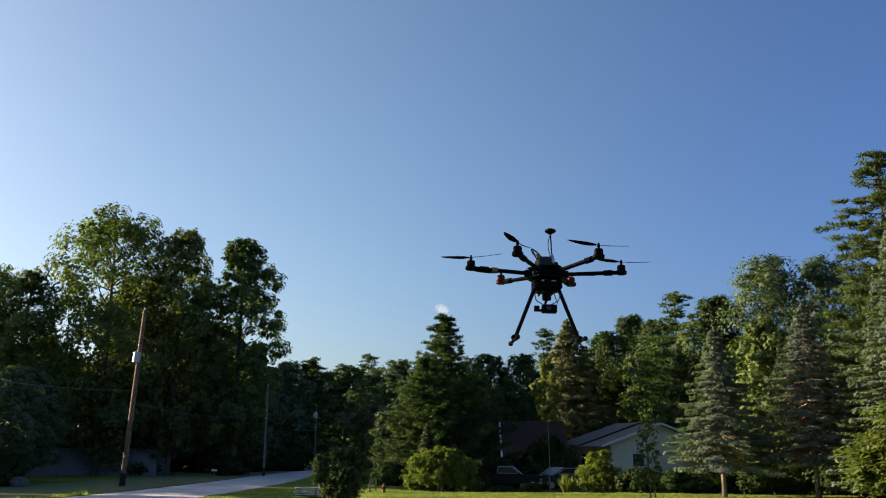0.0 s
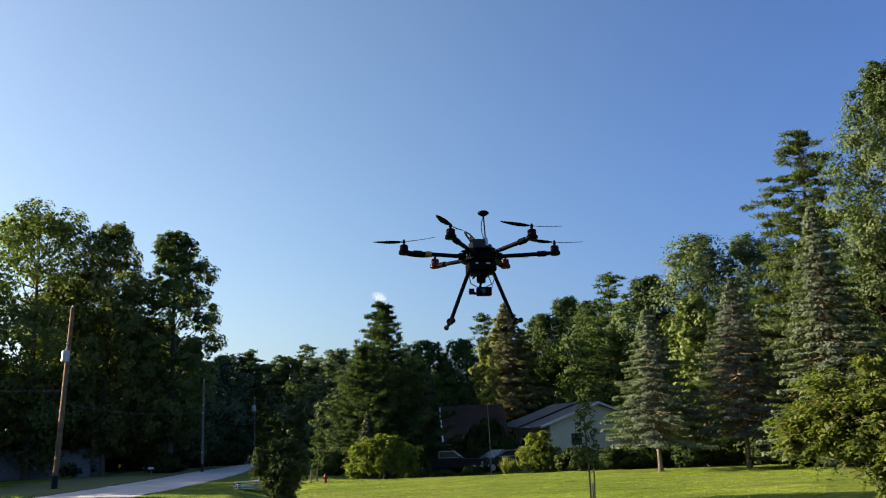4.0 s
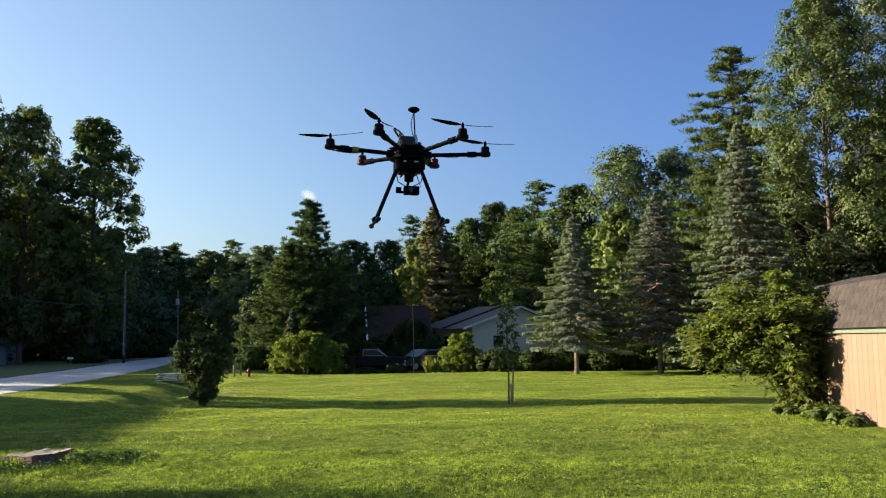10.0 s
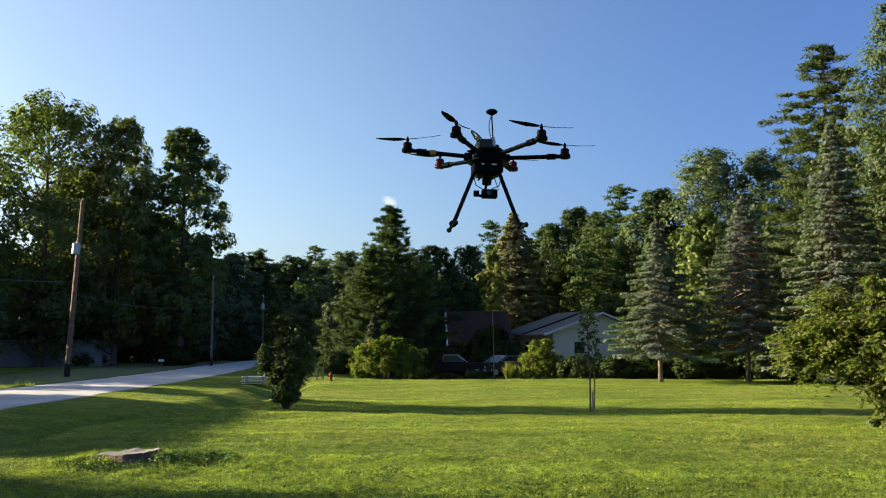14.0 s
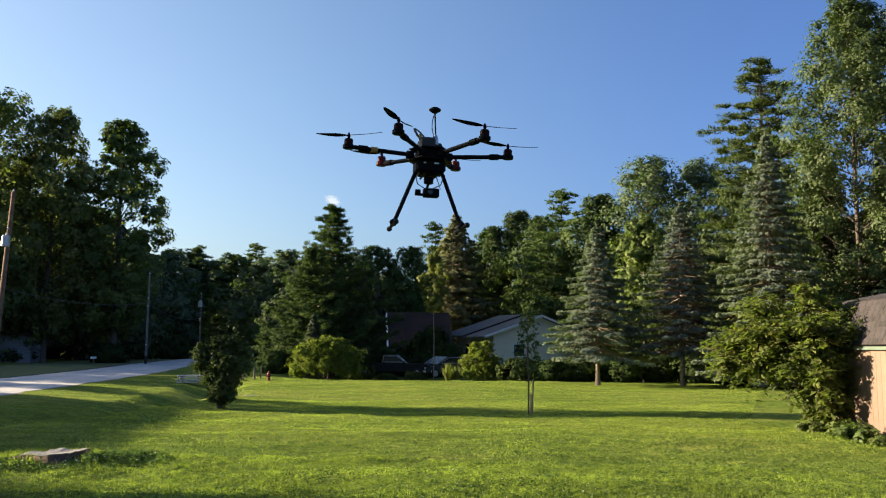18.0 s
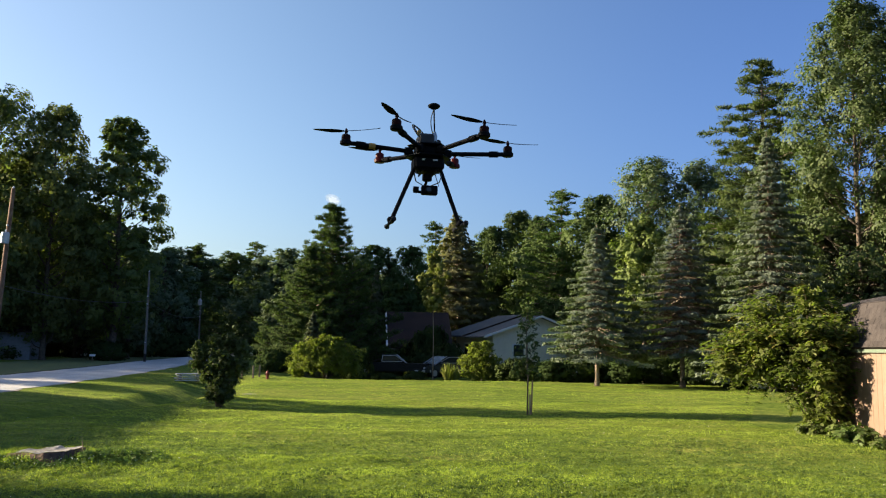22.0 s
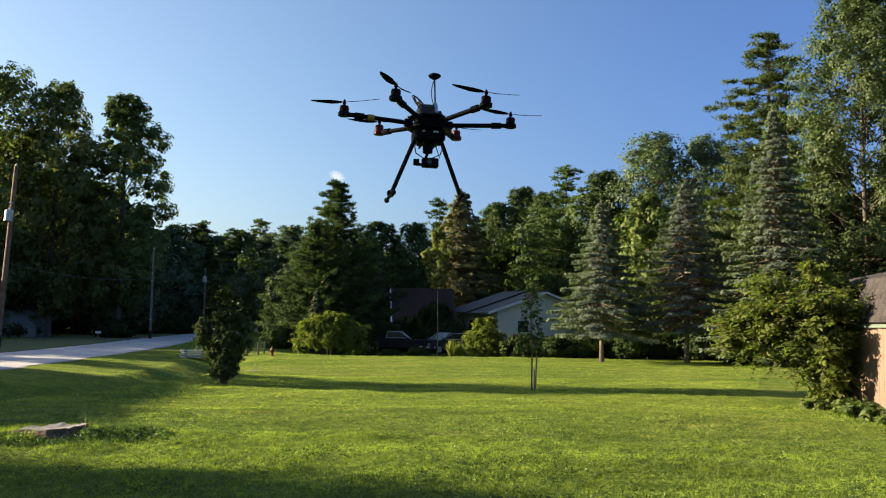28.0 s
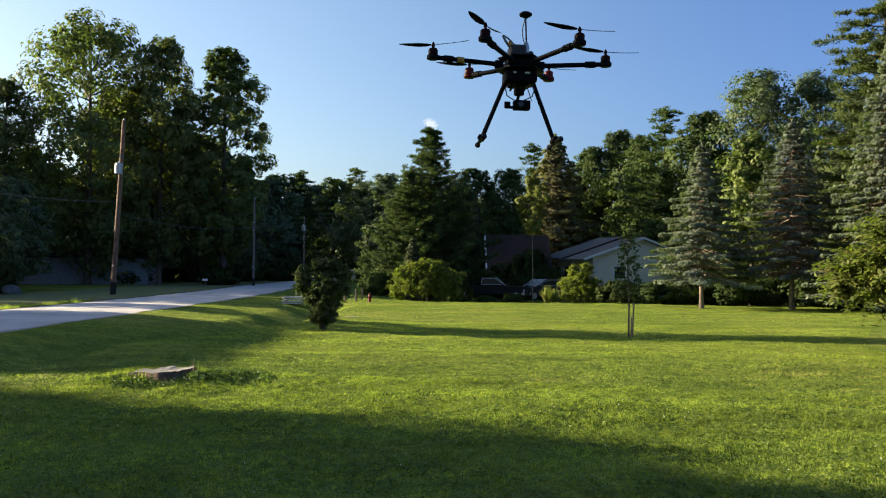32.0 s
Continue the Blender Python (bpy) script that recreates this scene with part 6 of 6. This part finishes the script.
    part("lens_glass", tubed((0.004, -0.054, -0.212), (0.004, -0.0555, -0.212), 0.014, 0.013, 16), GLASS_DARK, cam_body)
    for s in (-1, 1):
        part("cable", pipe([(s * 0.05, -0.02, -0.09), (s * 0.075, -0.03, -0.13), (s * 0.065, -0.02, -0.165), (s * 0.02, 0.0, -0.185)], 0.003, 6), WIRE, d)
    part("antenna", tubed((0.03, -0.06, -0.12), (0.055, -0.075, -0.20), 0.003, 0.002, 6), WIRE, d)
    return d


dx_, dy_ = polar(-5.1, 4.6)
drone(pose(dx_, dy_, 1.65 + 4.5 * math.tan(radians(13.3)), 0, 1.0, 4.0))


# ---- grass and clover close to the camera ----
grng = np.random.default_rng(71)


def grass(n, r0, r1, tall, wide, power):
    """Single blades scattered over a sector of the lawn."""
    az = np.radians(grng.uniform(-44, 34, n))
    d = r0 + (r1 - r0) * grng.random(n) ** power
    x, y = -d * np.sin(az), d * np.cos(az)
    keep = ~(((x + 3.98) / 0.6) ** 2 + ((y - 12.4) / 0.5) ** 2 < 1) & ~((x > 9.4) & (y > 12.6) & (x - 9.4 > 0.52 * (y - 19.5))) & (x > road_edge(y) + 0.25)
    x, y = x[keep], y[keep]
    n = len(x)
    z = ground_z(x, y) - 0.005
    tuft = np.zeros(n)
    for k in range(14):
        wave, turn = 5.0 * 1.24 ** k, 2.39996 * k
        tuft += np.sin((x * np.cos(turn) + y * np.sin(turn)) * wave + 1.7 * k + 1.2 * np.sin(y * 0.7 * wave * 0.3 + k)) / 14 ** 0.5
    patch = (1.0 + 0.48 * tuft).clip(0.25, 2.2)
    h = tall * patch * (0.5 + grng.random(n) * 0.8)
    a = grng.uniform(0, 2 * np.pi, n)
    lean = grng.normal(size=(n, 2)) * 0.42 * h[:, None]
    p = np.c_[x, y, z]
    u = np.c_[np.cos(a), np.sin(a), np.zeros(n)] * (wide * (0.7 + 0.6 * grng.random(n)))[:, None]
    tip = p + np.c_[lean, h]
    verts = np.stack([p - u, p + u, tip], 1).reshape(-1, 3)
    return verts, np.arange(3 * n).reshape(-1, 3)


v, q = merged([grass(300000, 4.5, 13, 0.030, 0.0058, 0.75), grass(290000, 12, 28, 0.027, 0.0066, 0.72), grass(200000, 27, 50, 0.027, 0.0085, 0.75)])
tagged(new("grass", from_arrays(v, q, GRASS_BLADE)), "short mown grass blades on the lawn", "grass", kind="stuff")

# clumps of coarser grass and clover
n = 26000
az, d = np.radians(grng.uniform(-44, 34, n)), 4.8 + 12 * grng.random(n) ** 1.2
cx_, cy_ = -d * np.sin(az), d * np.cos(az)
keep = (cx_ > -9) & ~((cx_ > 9.2) & (cy_ > 12.4)) & ~(((cx_ + 3.98) / 0.7) ** 2 + ((cy_ - 12.4) / 0.6) ** 2 < 1)
cx_, cy_ = cx_[keep], cy_[keep]
cz_ = ground_z(cx_, cy_) + 0.02
v, q = leaf_quads(grng, np.c_[cx_, cy_, cz_], 0.05 + 0.07 * grng.random(len(cx_)), 8, 0.027, 0.9)
v[:, 2] = np.maximum(v[:, 2], np.repeat(cz_, 32) - 0.01)
v[:, 2] = np.repeat(cz_, 32) + (v[:, 2] - np.repeat(cz_, 32)) * 0.7
tagged(new("clover_leaves", from_arrays(v, q, CLOVER_LEAF)), "low clumps of clover and broad weeds in the lawn", "clover", kind="stuff")

n = 900
az, d = np.radians(grng.uniform(-42, 32, n)), 5 + 15 * grng.random(n) ** 0.8
x, y = -d * np.sin(az), d * np.cos(az)
keep = (np.sin(x * 0.9) * np.sin(y * 0.7 + 1) + grng.normal(size=n) * 0.5 > 0.1) & (x < 9) & (x > -8)
x, y = x[keep], y[keep]
z = ground_z(x, y) + 0.045
v, q = leaf_quads(grng, np.c_[x, y, z], np.full(len(x), 0.006), 4, 0.010)
tagged(new("clover_flowers", from_arrays(v, q, CLOVER)), "small white clover flowers scattered in the grass", "clover", kind="stuff")

# rough grass round the stump
n = 4200
a, r = grng.uniform(0, 2 * np.pi, n), 0.36 + 0.9 * grng.random(n) ** 1.5
x, y = -3.98 + np.cos(a) * r * 1.25, 12.4 + np.sin(a) * r * 0.75
z = ground_z(x, y)
hgt = 0.10 * (0.5 + grng.random(n)) * np.clip(1.4 - r, 0.3, 1)
p = np.c_[x, y, z]
u = np.c_[np.cos(a * 3), np.sin(a * 3), np.zeros(n)] * 0.006
tip = p + np.c_[grng.normal(size=(n, 2)) * 0.04, hgt]
tagged(new("tall_grass", from_arrays(np.stack([p - u, p + u, tip], 1).reshape(-1, 3), np.arange(3 * n).reshape(-1, 3), GRASS_BLADE)),
       "longer unmown grass round the stump", "grass", kind="stuff")

# broad-leaved weeds heaped round the stump
n = 250
a = grng.uniform(-2.9, 0.35, n)
r = 0.46 + 0.55 * grng.random(n) ** 1.3
x, y = -3.93 + np.cos(a) * r * (1.0 + 0.55 * (np.cos(a) > 0)), 12.38 + np.sin(a) * r * 0.8
z = ground_z(x, y) + 0.01 + 0.13 * np.clip(1.1 - r, 0, 1) * (a > -1.0)
v, q = leaf_quads(grng, np.c_[x, y, z], 0.06 + 0.05 * grng.random(n), 26, 0.036, 0.9)
v[:, 2] = np.maximum(v[:, 2], np.repeat(z, 104) - 0.05)
tagged(new("stump_weeds", from_arrays(v, q, CLOVER_LEAF)), "low broad-leaved weeds grown up round the stump", "weeds", kind="stuff")
n = 46
a, r = grng.uniform(-2.9, 0.3, n), 0.5 + 0.6 * grng.random(n)
x, y = -3.9 + np.cos(a) * r * 1.2, 12.36 + np.sin(a) * r * 0.8
z = ground_z(x, y) + 0.09
v, q = leaf_quads(grng, np.c_[x, y, z], np.full(n, 0.008), 5, 0.013)
tagged(new("weed_flowers", from_arrays(v, q, CLOVER)), "tiny pale flowers among the weeds by the stump", "flowers", kind="stuff")

# weeds along the far edge of the road
n = 1700
y = grng.uniform(31.0, 42.0, n)
edge = road_edge(y) - ROAD_W
x = edge - 0.25 - 0.7 * grng.random(n) ** 1.4
z = ground_z(x, y) - 0.01
hgt = (0.06 + 0.26 * grng.random(n) ** 3) * (0.55 + 0.45 * np.sin(y * 2.1) * np.sin(y * 0.8 + 1))
a = grng.uniform(0, 2 * np.pi, n)
p = np.c_[x, y, z]
u = np.c_[np.cos(a), np.sin(a), np.zeros(n)] * 0.012
tip = p + np.c_[grng.normal(size=(n, 2)) * 0.06, np.abs(hgt) + 0.05]
tagged(new("roadside_weeds", from_arrays(np.stack([p - u, p + u, tip], 1).reshape(-1, 3), np.arange(3 * n).reshape(-1, 3), GRASS_BLADE)),
       "tall uncut weeds along the far edge of the road", "weeds", kind="stuff")
